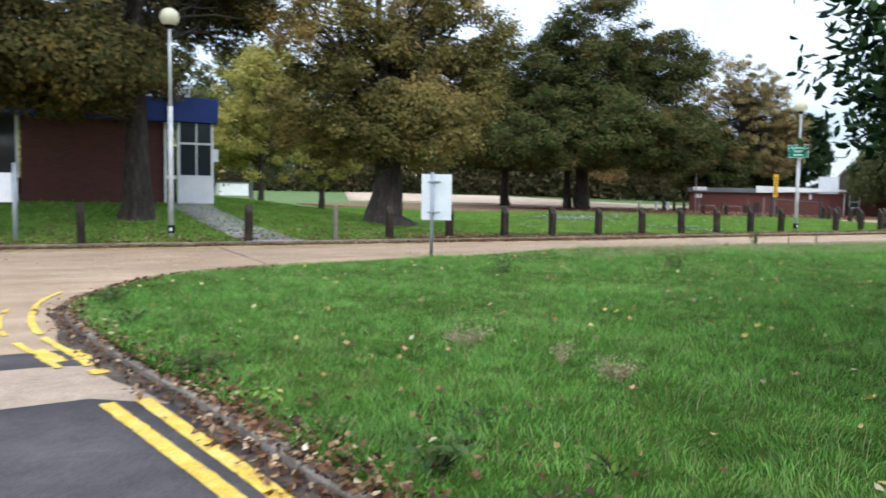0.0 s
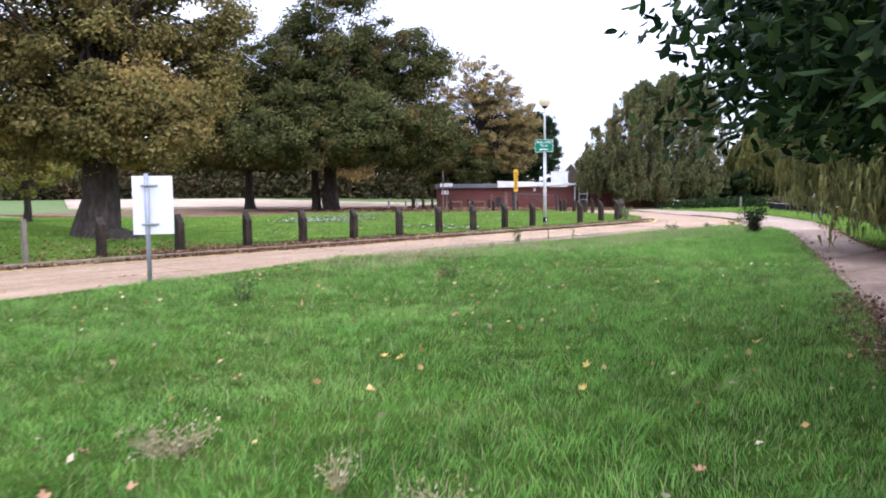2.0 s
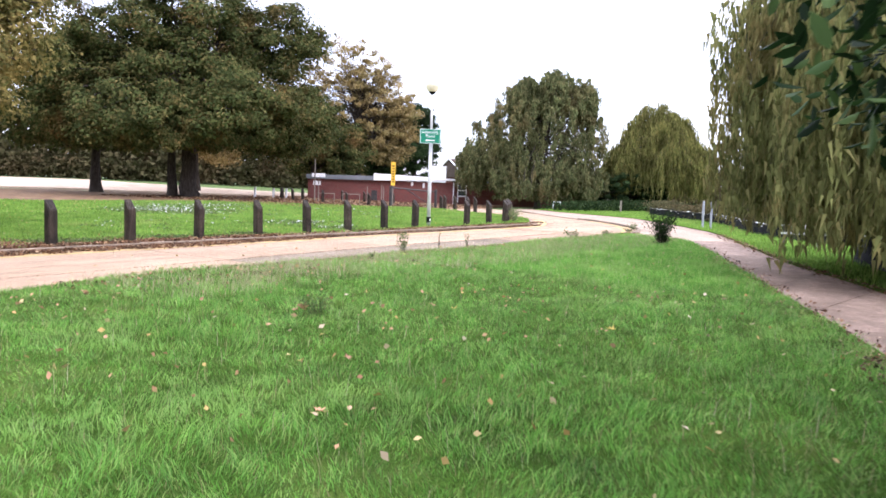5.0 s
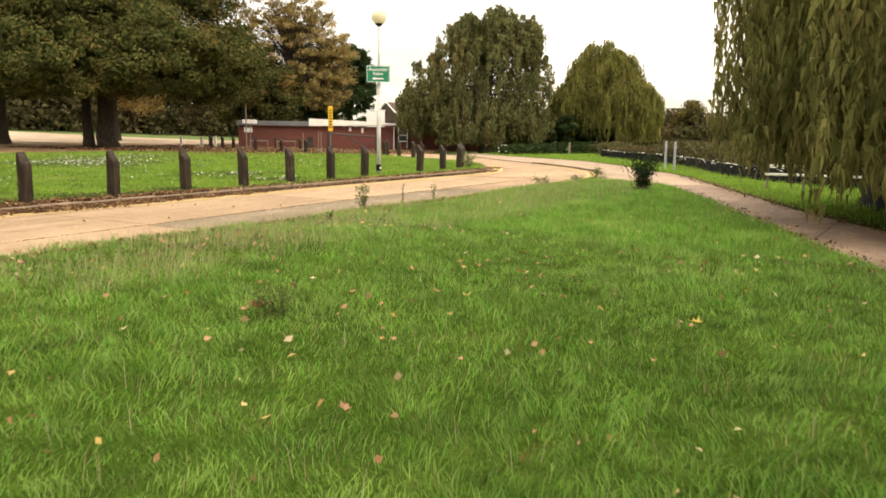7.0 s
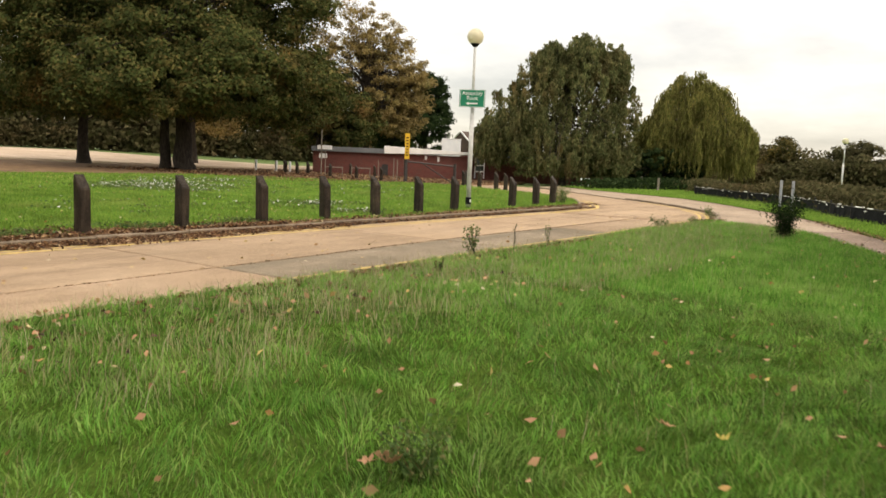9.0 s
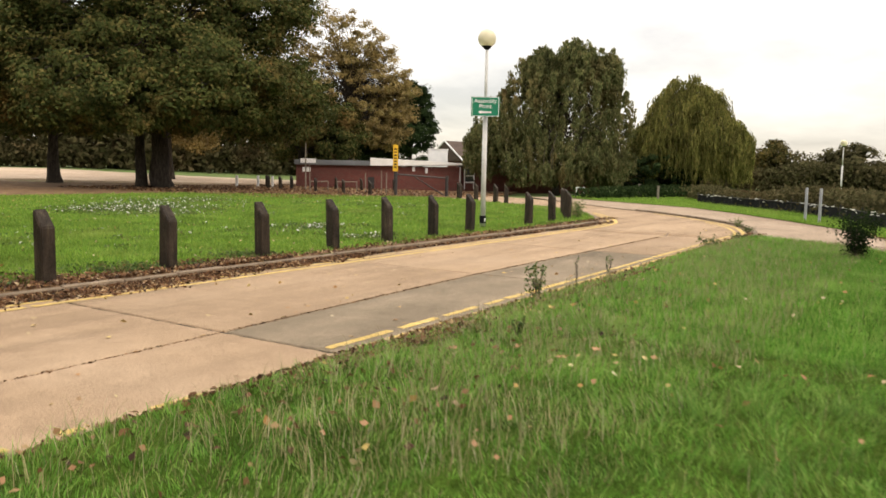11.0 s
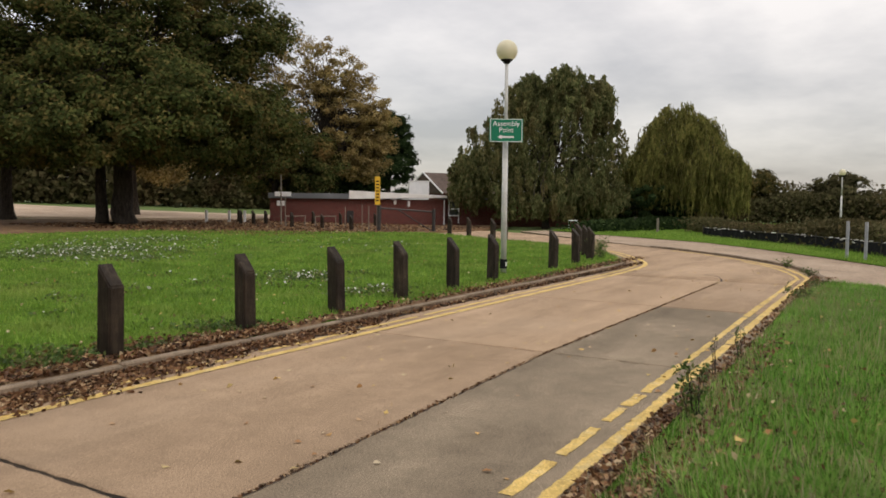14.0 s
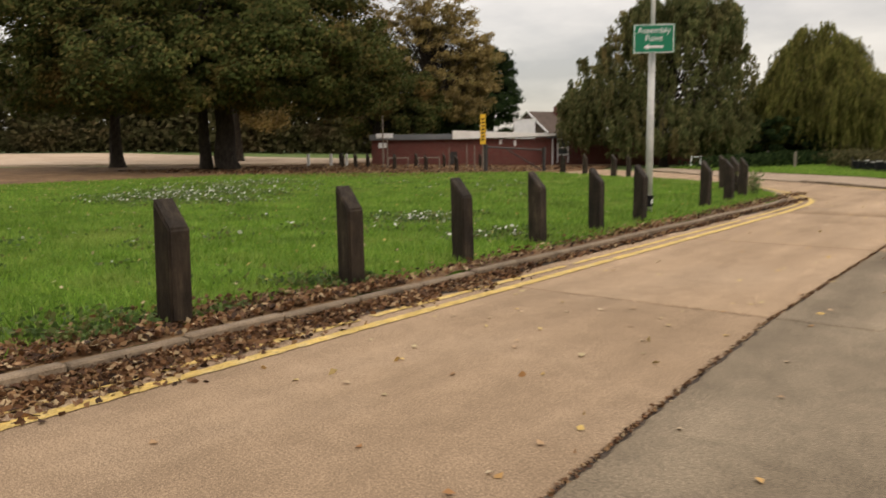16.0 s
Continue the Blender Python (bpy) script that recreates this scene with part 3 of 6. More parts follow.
def tree(name, x, y, height, radius, base, trunk_r, leaf_mat, label, seed, leaves=30000, leaf=0.3, clumps=240, bark=None, thin_top=0.0, flare=1.6,
         squash=1.0, z=None, droop=None, lean=(0, 0), lobes=5, shell=0.5, category="tree", twigs=70, clump=0.1, shape=None, slim=0.75):
    """A broad tree: flared trunk, forking limbs and a crown of leaf clumps with an uneven outline and gaps."""
    rng = np.random.default_rng(seed)
    g = float(level(x, y)) if z is None else z
    root = empty(name, x, y, g)
    tagged(root, label, category)
    ch = height - base
    mid = base + ch * 0.45
    # lobes make the outline uneven
    lob = [(np.array([0, 0, mid]), np.array([radius * 0.78, radius * 0.78, ch * 0.5]))]
    for i in range(lobes):
        a = 2 * np.pi * (i + rng.uniform(-0.3, 0.3)) / lobes
        rr = radius * rng.uniform(0.42, 0.6)
        zz = base + ch * rng.uniform(0.22, 0.75)
        lob.append((np.array([np.cos(a) * rr, np.sin(a) * rr, zz]), np.array([radius * 0.45, radius * 0.45, ch * rng.uniform(0.2, 0.3)])))
    lob.append((np.array([rng.normal(0, 0.1) * radius, rng.normal(0, 0.1) * radius, height - ch * 0.2]), np.array([radius * 0.45, radius * 0.45, ch * 0.2])))
    if shape:
        # lobes across the view from the road: sideways, away, height, half width, half height
        d = np.array([x - 12, y - 13])
        d /= np.linalg.norm(d)
        sx, sy = np.array([d[1], -d[0]]), d
        lob = [(np.array([*(sx * a + sy * b), c]), np.array([w, w, h])) for a, b, c, w, h in shape]
    cen = []
    while len(cen) < clumps:
        c, s = lob[rng.integers(len(lob))]
        d = rng.normal(size=3)
        d /= np.linalg.norm(d)
        p = c + d * s * rng.uniform(shell, 1.0) ** 0.5
        if p[2] < base - 0.1 * ch:
            continue
        if thin_top and rng.uniform() < thin_top * (p[2] - base) / ch:
            continue
        cen.append(p)
    cen = np.array(cen)
    cen[:, 2] = np.maximum(cen[:, 2], base + rng.uniform(-0.35, 0.5, len(cen)))
    per = leaves // clumps
    off = rng.normal(size=(clumps, per, 3))
    off /= np.linalg.norm(off, axis=2)[:, :, None]
    cr = clump * (height + radius) * 0.5 * rng.uniform(0.6, 1.35, clumps)
    off *= cr[:, None, None] * rng.uniform(0.05, 1, (clumps, per, 1)) ** 0.55 * np.array([1, 1, 0.62 * squash])
    if squash > 1:
        off[:, :, 2] -= np.abs(off[:, :, 2]) * 0.5
    pts = (cen[:, None] + off).reshape(-1, 3)
    pts[:, 2] = np.maximum(pts[:, 2], base * 0.8 + rng.uniform(0, 0.3, len(pts)))
    face = None
    if droop is None:
        o2 = off.reshape(-1, 3)
        face = 0.75 * o2 / (np.linalg.norm(o2, axis=1)[:, None] + 1e-9) + np.array([0, 0, 0.65])
        out_dir = np.repeat(cen - np.array([0, 0, mid]), per, axis=0)
        face = face + 0.45 * out_dir / (np.linalg.norm(out_dir, axis=1)[:, None] + 1e-9)
    v, f = leaf_cloud(pts, leaf, rng, slim, droop, 0.0, True, face)
    # trunk and limbs
    paths = []
    top = np.array([lean[0], lean[1], base + ch * 0.55])
    tz = np.array([0, 0.03, 0.08, 0.2, 0.45, 0.75, 1.0])
    tr = []
    for t in tz:
        rr = trunk_r * (1 + (flare - 1) * math.exp(-t * 22)) * (1 - 0.75 * t)
        tr.append((np.array([0, 0, -0.15]) * (1 - t) + top * t + (rng.normal(0, trunk_r * 0.12, 3) * (0 < t < 1)) * np.array([1, 1, 0]), rr))
    paths.append(tr)
    order = rng.permutation(clumps)[:twigs]
    for i, k in enumerate(order):
        t = rng.uniform(0.35, 0.98)
        p = top * t
        r0 = trunk_r * (0.45 if i < 10 else 0.2) * (1.1 - 0.7 * t)
        paths.append(limb(p, cen[k], r0, 0.012 + 0.02 * trunk_r, rng, 0.08))
    tv, tf = tubes(paths, 9)
    link_mesh("trunk", tv, tf, bark or M_BARK, root, flat=False)
    link_mesh("crown", v, f, leaf_mat, root)
    return root


def willow(name, x, y, height, radius, trunk_r, label, seed, strands=700, per=46, leaf=0.14, low=(0.4, 2.2), mat=None, spread=0.25, slim=0.3, reach=0.6, ragged=0.0, limbs=44, cone=(0.5, 2.0)):
    """A weeping willow: arching limbs and long hanging strands of narrow leaves."""
    rng = np.random.default_rng(seed)
    g = float(level(x, y))
    root = empty(name, x, y, g)
    tagged(root, label, "tree")
    paths = [[(np.array([0, 0, -0.1]), trunk_r * 1.5), (np.array([0.05, 0, 0.4]), trunk_r), (np.array([0.1, -0.1, height * 0.35]), trunk_r * 0.85), (np.array([0, 0, height * 0.6]), trunk_r * 0.5), (np.array([0, 0, height * 0.85]), trunk_r * 0.15)]]
    crowns = []
    for i in range(limbs):
        a = 2 * np.pi * i * 0.382 + rng.uniform(-0.15, 0.15)
        rr = radius * math.sqrt(rng.uniform(0.03, 0.8))
        zt = height * (0.99 - cone[0] * (rr / radius) ** cone[1]) * rng.uniform(0.86, 1.0)
        q = np.array([np.cos(a) * rr, np.sin(a) * rr, zt])
        paths.append(limb((0, 0, height * rng.uniform(0.25, 0.5)), q, trunk_r * 0.4, 0.03, rng, 0.18))
        crowns.append(q)
    crowns = np.array(crowns)
    hang = rng.uniform(0, ragged, len(crowns))
    P = []
    for s in range(strands):
        ci = rng.integers(len(crowns))
        c = crowns[ci]
        a = rng.uniform(0, 2 * np.pi)
        rr = radius * math.sqrt(rng.uniform(0.05, 1.0))
        start = np.array([np.cos(a) * rr, np.sin(a) * rr, 0])
        start = start * spread + c * (1 - spread)
        rad = np.hypot(start[0], start[1])
        start[2] = c[2] + 0.1 - 0.3 * np.hypot(start[0] - c[0], start[1] - c[1]) + rng.normal(0, 0.15)
        out = start[:2] / (rad + 1e-6)
        end_z = hang[ci] + rng.uniform(low[0], low[1]) + 1.2 * rng.uniform() ** 3 if rng.uniform() < reach * (rad / radius) ** 2 + 0.1 else rng.uniform(0.25, 0.8) * start[2]
        t = np.sort(rng.uniform(0, 1, per))
        zz = start[2] + (end_z - start[2]) * t
        push = 0.2 * radius * (1 - (1 - np.minimum(t * 3, 1)) ** 2) * rng.uniform(0.3, 1.2)
        xx = start[0] + out[0] * push + 0.12 * np.sin(t * 5 + s) + rng.normal(0, 0.05, per)
        yy = start[1] + out[1] * push + 0.12 * np.cos(t * 4 + s) + rng.normal(0, 0.05, per)
        P.append(np.column_stack([xx, yy, zz]))
        if s % 4 == 0:
            k = np.linspace(0, per - 1, 6).astype(int)
            paths.append([(np.array([xx[i], yy[i], zz[i]]), 0.007 - 0.001 * j) for j, i in enumerate(k)])
    P = np.vstack(P)
    v, f = leaf_cloud(P, leaf, rng, slim, (0, 0, -1.9), 0.0, True)
    tv, tf = tubes(paths, 4)
    link_mesh("trunk", tv, tf, M_BARK, root, flat=False)
    link_mesh("crown", v, f, mat or M_WILLOW, root)
    return root


def blades(name, px, py, pz, length, width, mat, rng, lean=0.45, seg=2):
    """Grass blades as bent tapering strips, all one mesh."""
    n = len(px)
    a = rng.uniform(0, 2 * np.pi, n)
    dx, dy = np.cos(a), np.sin(a)
    L = length * rng.uniform(0.5, 1.35, n)
    W = width * rng.uniform(0.7, 1.3, n)
    # neighbours in a tuft lean alike
    b = 5.0 * np.sin(px * 2.3 + 1.7 * np.sin(py * 1.9)) + 4.0 * np.sin(py * 2.9 + px) + rng.normal(0, 0.9, n)
    lx, ly = np.cos(b) * lean * L * rng.uniform(0.2, 1.3, n), np.sin(b) * lean * L * rng.uniform(0.2, 1.3, n)
    base = np.column_stack([px, py, pz])
    side = np.column_stack([dx * W / 2, dy * W / 2, np.zeros(n)])
    v0, v1 = base - side, base + side
    tip = base + np.column_stack([lx, ly, L])
    if seg == 1:
        v = np.stack([v0, v1, tip], 1).reshape(-1, 3)
        f = np.arange(3 * n).reshape(n, 3)
    else:
        m = base + np.column_stack([lx * 0.32, ly * 0.32, L * 0.6])
        v = np.stack([v0, v1, m - side * 0.75, m + side * 0.75, tip], 1).reshape(-1, 3)
        o = 5 * np.arange(n)[:, None]
        f = np.vstack([o + [0, 1, 3], o + [0, 3, 2], o + [2, 3, 4]])
    return link_mesh(name, v, f, mat)


# ---- outlines of the plan ----
ISLAND = rounded([(2.75, -3.2), (2.35, 0.0), (2.1, 2.5), (1.9, 3.7), (1.6, 5.5), (1.28, 7.0), (1.0, 8.8), (0.92, 10.1), (1.25, 11.3), (2.05, 12.6), (3.1, 13.55), (4.6, 14.15), (8.3, 14.95), (12.3, 15.2), (16, 15.38), (22, 15.5), (28, 15.6), (31.3, 15.6)], 0.3) \
    + rounded([(32.3, 15.3), (32.0, 14.5), (30.6, 12.6), (26.9, 10.75), (21.2, 8.35), (17.8, 6.95), (14.2, 5.45), (11.7, 4.5), (9.9, 3.75), (8.2, 2.6), (6.6, 0.4), (5.6, -3.2)], 0.4)
BEND_IN = rounded([(31.8, 20.72), (33.5, 20.75), (35.5, 21.05), (37.6, 21.95), (39.8, 23.2), (41.8, 24.8), (43.6, 27.0), (45.2, 29.8), (48, 33.5), (51, 37.5), (54, 41)], 0.5)
BEND_OUT = rounded([(31.8, 15.55), (33.4, 15.62), (35.5, 16.1), (38, 17.1), (41, 19.2), (43.5, 21.5), (46.5, 24.8), (50, 28.2), (54, 32), (60, 38)], 0.5)
NORTH_LAWN = [(-60, 20.98), (-30, 20.98), (0, 20.98), (20, 20.98), (31, 20.98)] + [(p[0] - 0.05, p[1] + 0.16) for p in BEND_IN[4:-6]] + [(49, 39.5), (45.5, 43.5), (40, 48.6), (28, 48.8), (24, 60), (10, 72), (-60, 72)]
PATH_R = [(33.2, 13.6), (32.0, 14.5), (30.6, 12.6), (26.9, 10.7), (21.2, 8.3), (17.8, 6.9), (14.2, 5.4), (11.7, 4.45), (9.9, 3.7), (8.2, 2.5), (6.6, 0.3), (5.6, -4), (8.0, -4), (9.3, -0.5), (11.0, 1.4), (13.4, 2.9), (16.1, 4.2), (21.1, 6.2), (25.4, 8.4), (28.6, 9.75), (33, 11.6), (37, 13.3)]
FORECOURT = [(31.9, 14.4), (32.6, 15.45), (35.5, 15.95), (38, 16.9), (41, 18.95), (43.5, 21.25), (46.5, 24.55), (50, 28), (56, 33), (60, 36), (62, 35), (56, 29.5), (53, 25.5), (50.3, 21.9), (46, 18.6), (42.3, 16.2), (38.9, 14.1), (36, 12.8), (33.1, 11.6), (31.5, 13.2)]
EAST_LAWN = [(8.1, -4), (9.4, -0.6), (11.1, 1.3), (13.4, 2.8), (16.1, 4.1), (21.1, 6.1), (25.4, 8.3), (28.6, 9.65), (33.1, 11.5), (36, 12.7), (38.9, 14.0), (42.3, 16.1), (46, 18.5), (50.3, 21.8), (53, 25.4), (56, 29.4), (62, 34.9), (75, 36), (95, 30), (95, -30), (10, -30)]


# ---- ground and roads ----
def flat(h):
    return lambda x, y: h + np.zeros(np.shape(x))


def rings():
    r = [0, 8, 16, 24, 32, 40, 50, 60, 72, 86, 105, 130, 170, 240, 400, 800, 2000]
    n = 72
    V, F = [(20, 20, -0.1)], []
    for R in r[1:]:
        for i in range(n):
            a = 2 * math.pi * i / n
            x, y = 20 + R * math.cos(a), 20 + R * math.sin(a)
            V.append((x, y, float(level(x, min(y, 130))) - 0.1 if R < 500 else (1.2 if y > 120 else -0.1)))
    for i in range(n):
        F.append((0, 1 + i, 1 + (i + 1) % n))
    for k in range(len(r) - 2):
        for i in range(n):
            a, b = 1 + k * n + i, 1 + k * n + (i + 1) % n
            c, d = a + n, b + n
            F += [(a, c, d), (a, d, b)]
    return V, F


gv, gf = rings()
ground = tagged(link_mesh("ground", gv, gf, M_FARGRASS, flat=False), "rough autumn grass reaching to the horizon", "ground", kind="structure")
north = tagged(sheet("lawn_north", NORTH_LAWN, 1.2, lambda x, y: level(x, y) + 0.085, M_LAWN, 0.2, seed=3), "green mown lawn behind the bollards", "lawn", kind="structure")
east = tagged(sheet("lawn_east", EAST_LAWN, 1.6, lambda x, y: level(x, y) + 0.025, M_LAWN, 0.1, seed=4), "grass verge beside the footpath", "lawn", kind="structure")
island = tagged(sheet("lawn_island", ISLAND, 0.3, lambda x, y: mound(x, y), M_TURF, 0.2, seed=5), "lush green grass island between road and path", "lawn", kind="structure")
verge = tagged(sheet("verge_earth", [(-20, 20.85), (0, 20.85), (33, 20.85), (35.4, 21.15), (35.0, 21.6), (30, 21.1), (27, 21.25), (25, 21.05), (22.5, 21.3), (20.6, 21.15), (19.3, 21.75), (18.2, 21.4), (16, 22.0), (13, 21.7), (10, 21.6), (0, 21.7), (-20, 21.6)], 0.5, lambda x, y: level(x, y) + 0.089, M_MULCH, 0.0, 0.06, seed=15), "bare leaf-strewn earth strip under the bollards", "ground", kind="structure")
mulch = tagged(sheet("leaf_mulch_ground", [(26, 48.7), (40, 48.5), (45.6, 43.4), (49.2, 39.4), (52, 38.5), (60, 39), (70, 42), (70, 46), (58, 60), (52, 68), (44, 78), (24, 76)], 2.0, lambda x, y: level(x, y) + 0.06, M_MULCH, 0.15, seed=6), "brown leaf-covered earth under the oaks", "ground", kind="structure")
carpark = tagged(sheet("car_park", [(33, 85), (48, 79), (58, 66), (66, 60), (80, 70), (62, 100), (40, 105)], 3.0, lambda x, y: level(x, y) + 0.1, M_CARPARK, 0.2, seed=7), "pale concrete car park surface", "car park", kind="structure")

road = tagged(sheet("road", [(-40, 15.0), (-40, 20.75), (-10, 20.75), (33, 20.72), (33, 15.0), (3, 15), (3, -6), (-40, -6)], 2.5, flat(-0.016), M_SOIL, 0.1, seed=8), "tan concrete slab road with dark joints", "road", kind="structure")
bend = tagged(sheet("road_bend", [(p[0], p[1]) for p in BEND_OUT] + [(60, 44)] + [(p[0], p[1]) for p in reversed(BEND_IN)], 1.2, lambda x, y: level(x, y) + 0.0, M_SLAB, 0.1, seed=9), "tan concrete road curving past the lawn", "road", kind="structure")
footpath = tagged(sheet("footpath_base", PATH_R, 1.5, flat(-0.02), M_SOIL, 0.08, seed=10), "dark joint earth under the footpath slabs", "path", kind="structure")
forecourt = tagged(sheet("forecourt", FORECOURT, 1.2, lambda x, y: level(x, y) + 0.012, M_PATH, 0.1, seed=11), "pale concrete forecourt joining the footpath", "pavement", kind="structure")
asphalt = tagged(sheet("asphalt_lane", [(-30, -6), (2.9, -6), (2.45, 0), (2.15, 2.6), (1.75, 4.6), (1.62, 5.35), (0.9, 5.9), (-0.4, 5.75), (-30, 5.6)], 1.0, flat(0.004), M_ASPHALT, 0.06, 0.02, seed=12), "dark grey asphalt side lane", "road", kind="structure")
patch = tagged(sheet("asphalt_patch", [(-30, 7.0), (-0.5, 7.08), (0.6, 7.12), (1.22, 7.0), (1.1, 7.9), (0.7, 7.78), (-0.4, 7.7), (-30, 7.75)], 0.7, flat(0.006), M_ASPHALT, 0.06, 0.02, seed=13), "dark asphalt trench repair across the lane", "road", kind="structure")
hut_path = tagged(sheet("brick_footpath", [(5.7, 20.85), (7.3, 20.85), (6.6, 24), (6.2, 27.5), (6.3, 28.9), (4.7, 28.9), (4.9, 27), (5.2, 24)], 0.6, lambda x, y: level(x, y) + 0.11, M_GREYPATH, 0.1, seed=14), "pale footpath to the blue-fascia building", "path", kind="structure")


def slab(x0, x1, y0, y1, mat, parent, rng, z=0.0):
    """One cast slab with chamfered, chipped edges."""
    bm = bmesh.new()
    gap = 0.024
    skew = lambda px, py: 0.05 * (min(max(px, 12), 21) - 19) if abs(py - JOINT) < 0.01 else 0.0
    corner = [(x0 + gap, y0 + skew(x0, y0) + 0.018), (x1 - gap, y0 + skew(x1, y0) + 0.015), (x1 - gap, y1 + skew(x1, y1) - 0.018), (x0 + gap, y1 + skew(x0, y1) - 0.015)]
    rim = densify(corner, 0.07, 0.008, rng)
    cx, cy = (x0 + x1) / 2, (y0 + y1) / 2
    rows = []
    for inset, h in ((0, -0.05), (0, -0.012), (0.02, 0.0)):
        rows.append([bm.verts.new((px - inset * (px - cx) / (x1 - x0) * 2, py - inset * (py - cy) / (y1 - y0) * 2, z + h)) for px, py in rim])
    n = len(rim)
    for a, b in zip(rows, rows[1:]):
        for i in range(n):
            bm.faces.new((a[i], a[(i + 1) % n], b[(i + 1) % n], b[i]))
    bm.faces.new(rows[-1])
    return part("slab", bm, mat, parent)


JOINT = 17.5
srng = np.random.default_rng(21)
xs = [-33, -27.6, -22.2, -16.8, -11.4, -6.0, -0.6, 4.8, 10.2, 15.72, 21.4, 26.45, 31.8]
for a, b in zip(xs, xs[1:]):
    slab(a, b, JOINT, 20.72, M_SLAB, road, srng)
    near = M_SLABDARK if 15 < a < 26 else M_SLAB
    if a > 15 or a >= 26:
        slab(a, b, 15.0, JOINT, near, road, srng)
    else:
        slab(a, b, 14.0 if a < 10 else 14.8, JOINT, near, road, srng)
for a, b in ((-11.4, -6.0), (-6.0, -0.6), (-0.6, 3.0)):
    slab(a, b, 5.5, 7.15, M_PATH, road, srng)
    slab(a, b, 7.7, 10.8, M_SLAB, road, srng)
    slab(a, b, 10.8, 14.0, M_SLAB, road, srng)

# dark soil in the open joints
_x = np.arange(-12, 32.5, 0.5)
_y = JOINT + 0.05 * (np.clip(_x, 12, 21) - 19)
tagged(sheet("joint_dirt", [(a, b - 0.06) for a, b in zip(_x, _y)] + [(a, b + 0.06) for a, b in zip(_x[::-1], _y[::-1])], 0.5, flat(-0.014), M_GUTTER, 0.0, seed=18), "dark soil in the open road joint", "dirt", kind="structure")
for a in xs[4:-1]:
    tagged(sheet("joint_dirt", [(a - 0.05, 15.1), (a + 0.05, 15.1), (a + 0.05, 20.7), (a - 0.05, 20.7)], 0.5, flat(-0.017), M_GUTTER, 0.0, seed=19), "dark soil in a cross joint of the road", "dirt", kind="structure")

_p = np.array(rounded([(31.7, 17.56), (32.6, 17.78), (33.1, 18.0), (33.5, 18.4)], 0.2))
_n = np.column_stack([-np.gradient(_p[:, 1]), np.gradient(_p[:, 0])])
_n /= np.linalg.norm(_n, axis=1)[:, None]
tagged(sheet("joint_dirt", [tuple(q) for q in _p - _n * 0.016] + [tuple(q) for q in (_p + _n * 0.016)[::-1]], 0.3, lambda x, y: level(x, y) + 0.005, M_GUTTER, 0.0, 0.008, seed=22), "dark soil in the joint round the bend", "dirt", kind="structure")

# footpath slabs: cross joints about every 3 m along the path
left = rounded([(32.0, 14.5), (30.6, 12.6), (26.9, 10.7), (21.2, 8.3), (17.8, 6.9), (14.2, 5.4), (11.7, 4.45), (9.9, 3.7), (8.2, 2.5), (6.6, 0.3), (5.6, -4)], 0.5)
right = rounded([(37, 13.3), (33, 11.6), (28.6, 9.75), (25.4, 8.4), (21.1, 6.2), (16.1, 4.2), (13.4, 2.9), (11.0, 1.4), (9.3, -0.5), (8.0, -4)], 0.5)


def along(line, t):
    p = np.array(line)
    s = np.concatenate([[0], np.cumsum(np.linalg.norm(np.diff(p, axis=0), axis=1))])
    return np.array([np.interp(t * s[-1], s, p[:, 0]), np.interp(t * s[-1], s, p[:, 1])])


for i in range(12):
    t0, t1 = i / 12 + 0.0005, (i + 1) / 12 - 0.0005
    bm = bmesh.new()
    k = 5
    A = [along(left, t0 + (t1 - t0) * j / k) for j in range(k + 1)]
    B = [along(right, t0 + (t1 - t0) * j / k) for j in range(k + 1)]
    va = [bm.verts.new((*p, 0.008)) for p in A]
    vb = [bm.verts.new((*p, 0.008)) for p in B]
    for j in range(k):
        bm.faces.new((va[j], va[j + 1], vb[j + 1], vb[j]))
    r = bmesh.ops.extrude_face_region(bm, geom=list(bm.faces))
    bmesh.ops.translate(bm, verts=[v for v in r["geom"] if isinstance(v, bmesh.types.BMVert)], vec=(0, 0, -0.05))
    bmesh.ops.recalc_face_normals(bm, faces=list(bm.faces))
    part("slab", bm, M_FOOT, footpath)


# ---- kerbs ----
def kerb(name, line, width, top, label, seed, stone=0.91, mat=None):
    """A row of kerb stones along a line, each its own piece."""
    rng = np.random.default_rng(seed)
    base = tagged(empty(name, 0, 0), label, "kerb", kind="structure")
    p = np.array(line)
    s = np.concatenate([[0], np.cumsum(np.linalg.norm(np.diff(p, axis=0), axis=1))])
    n = int(s[-1] / stone)
    for i in range(n):
        a = np.array([np.interp(i * stone + 0.008, s, p[:, 0]), np.interp(i * stone + 0.008, s, p[:, 1])])
        b = np.array([np.interp((i + 1) * stone - 0.008, s, p[:, 0]), np.interp((i + 1) * stone - 0.008, s, p[:, 1])])
        c, d = (a + b) / 2, b - a
        bm = box(bmesh.new(), 0, 0, -0.1, np.linalg.norm(d), width, top + 0.1 + rng.uniform(-0.008, 0.008), 0.014)
        ob = part("kerb_stone", bm, mat or M_KERB, base)
        ob.matrix_local = pose(c[0], c[1], float(level(*c)), rng.uniform(-0.8, 0.8), 0, math.degrees(math.atan2(d[1], d[0])) + rng.uniform(-0.4, 0.4))
    return base


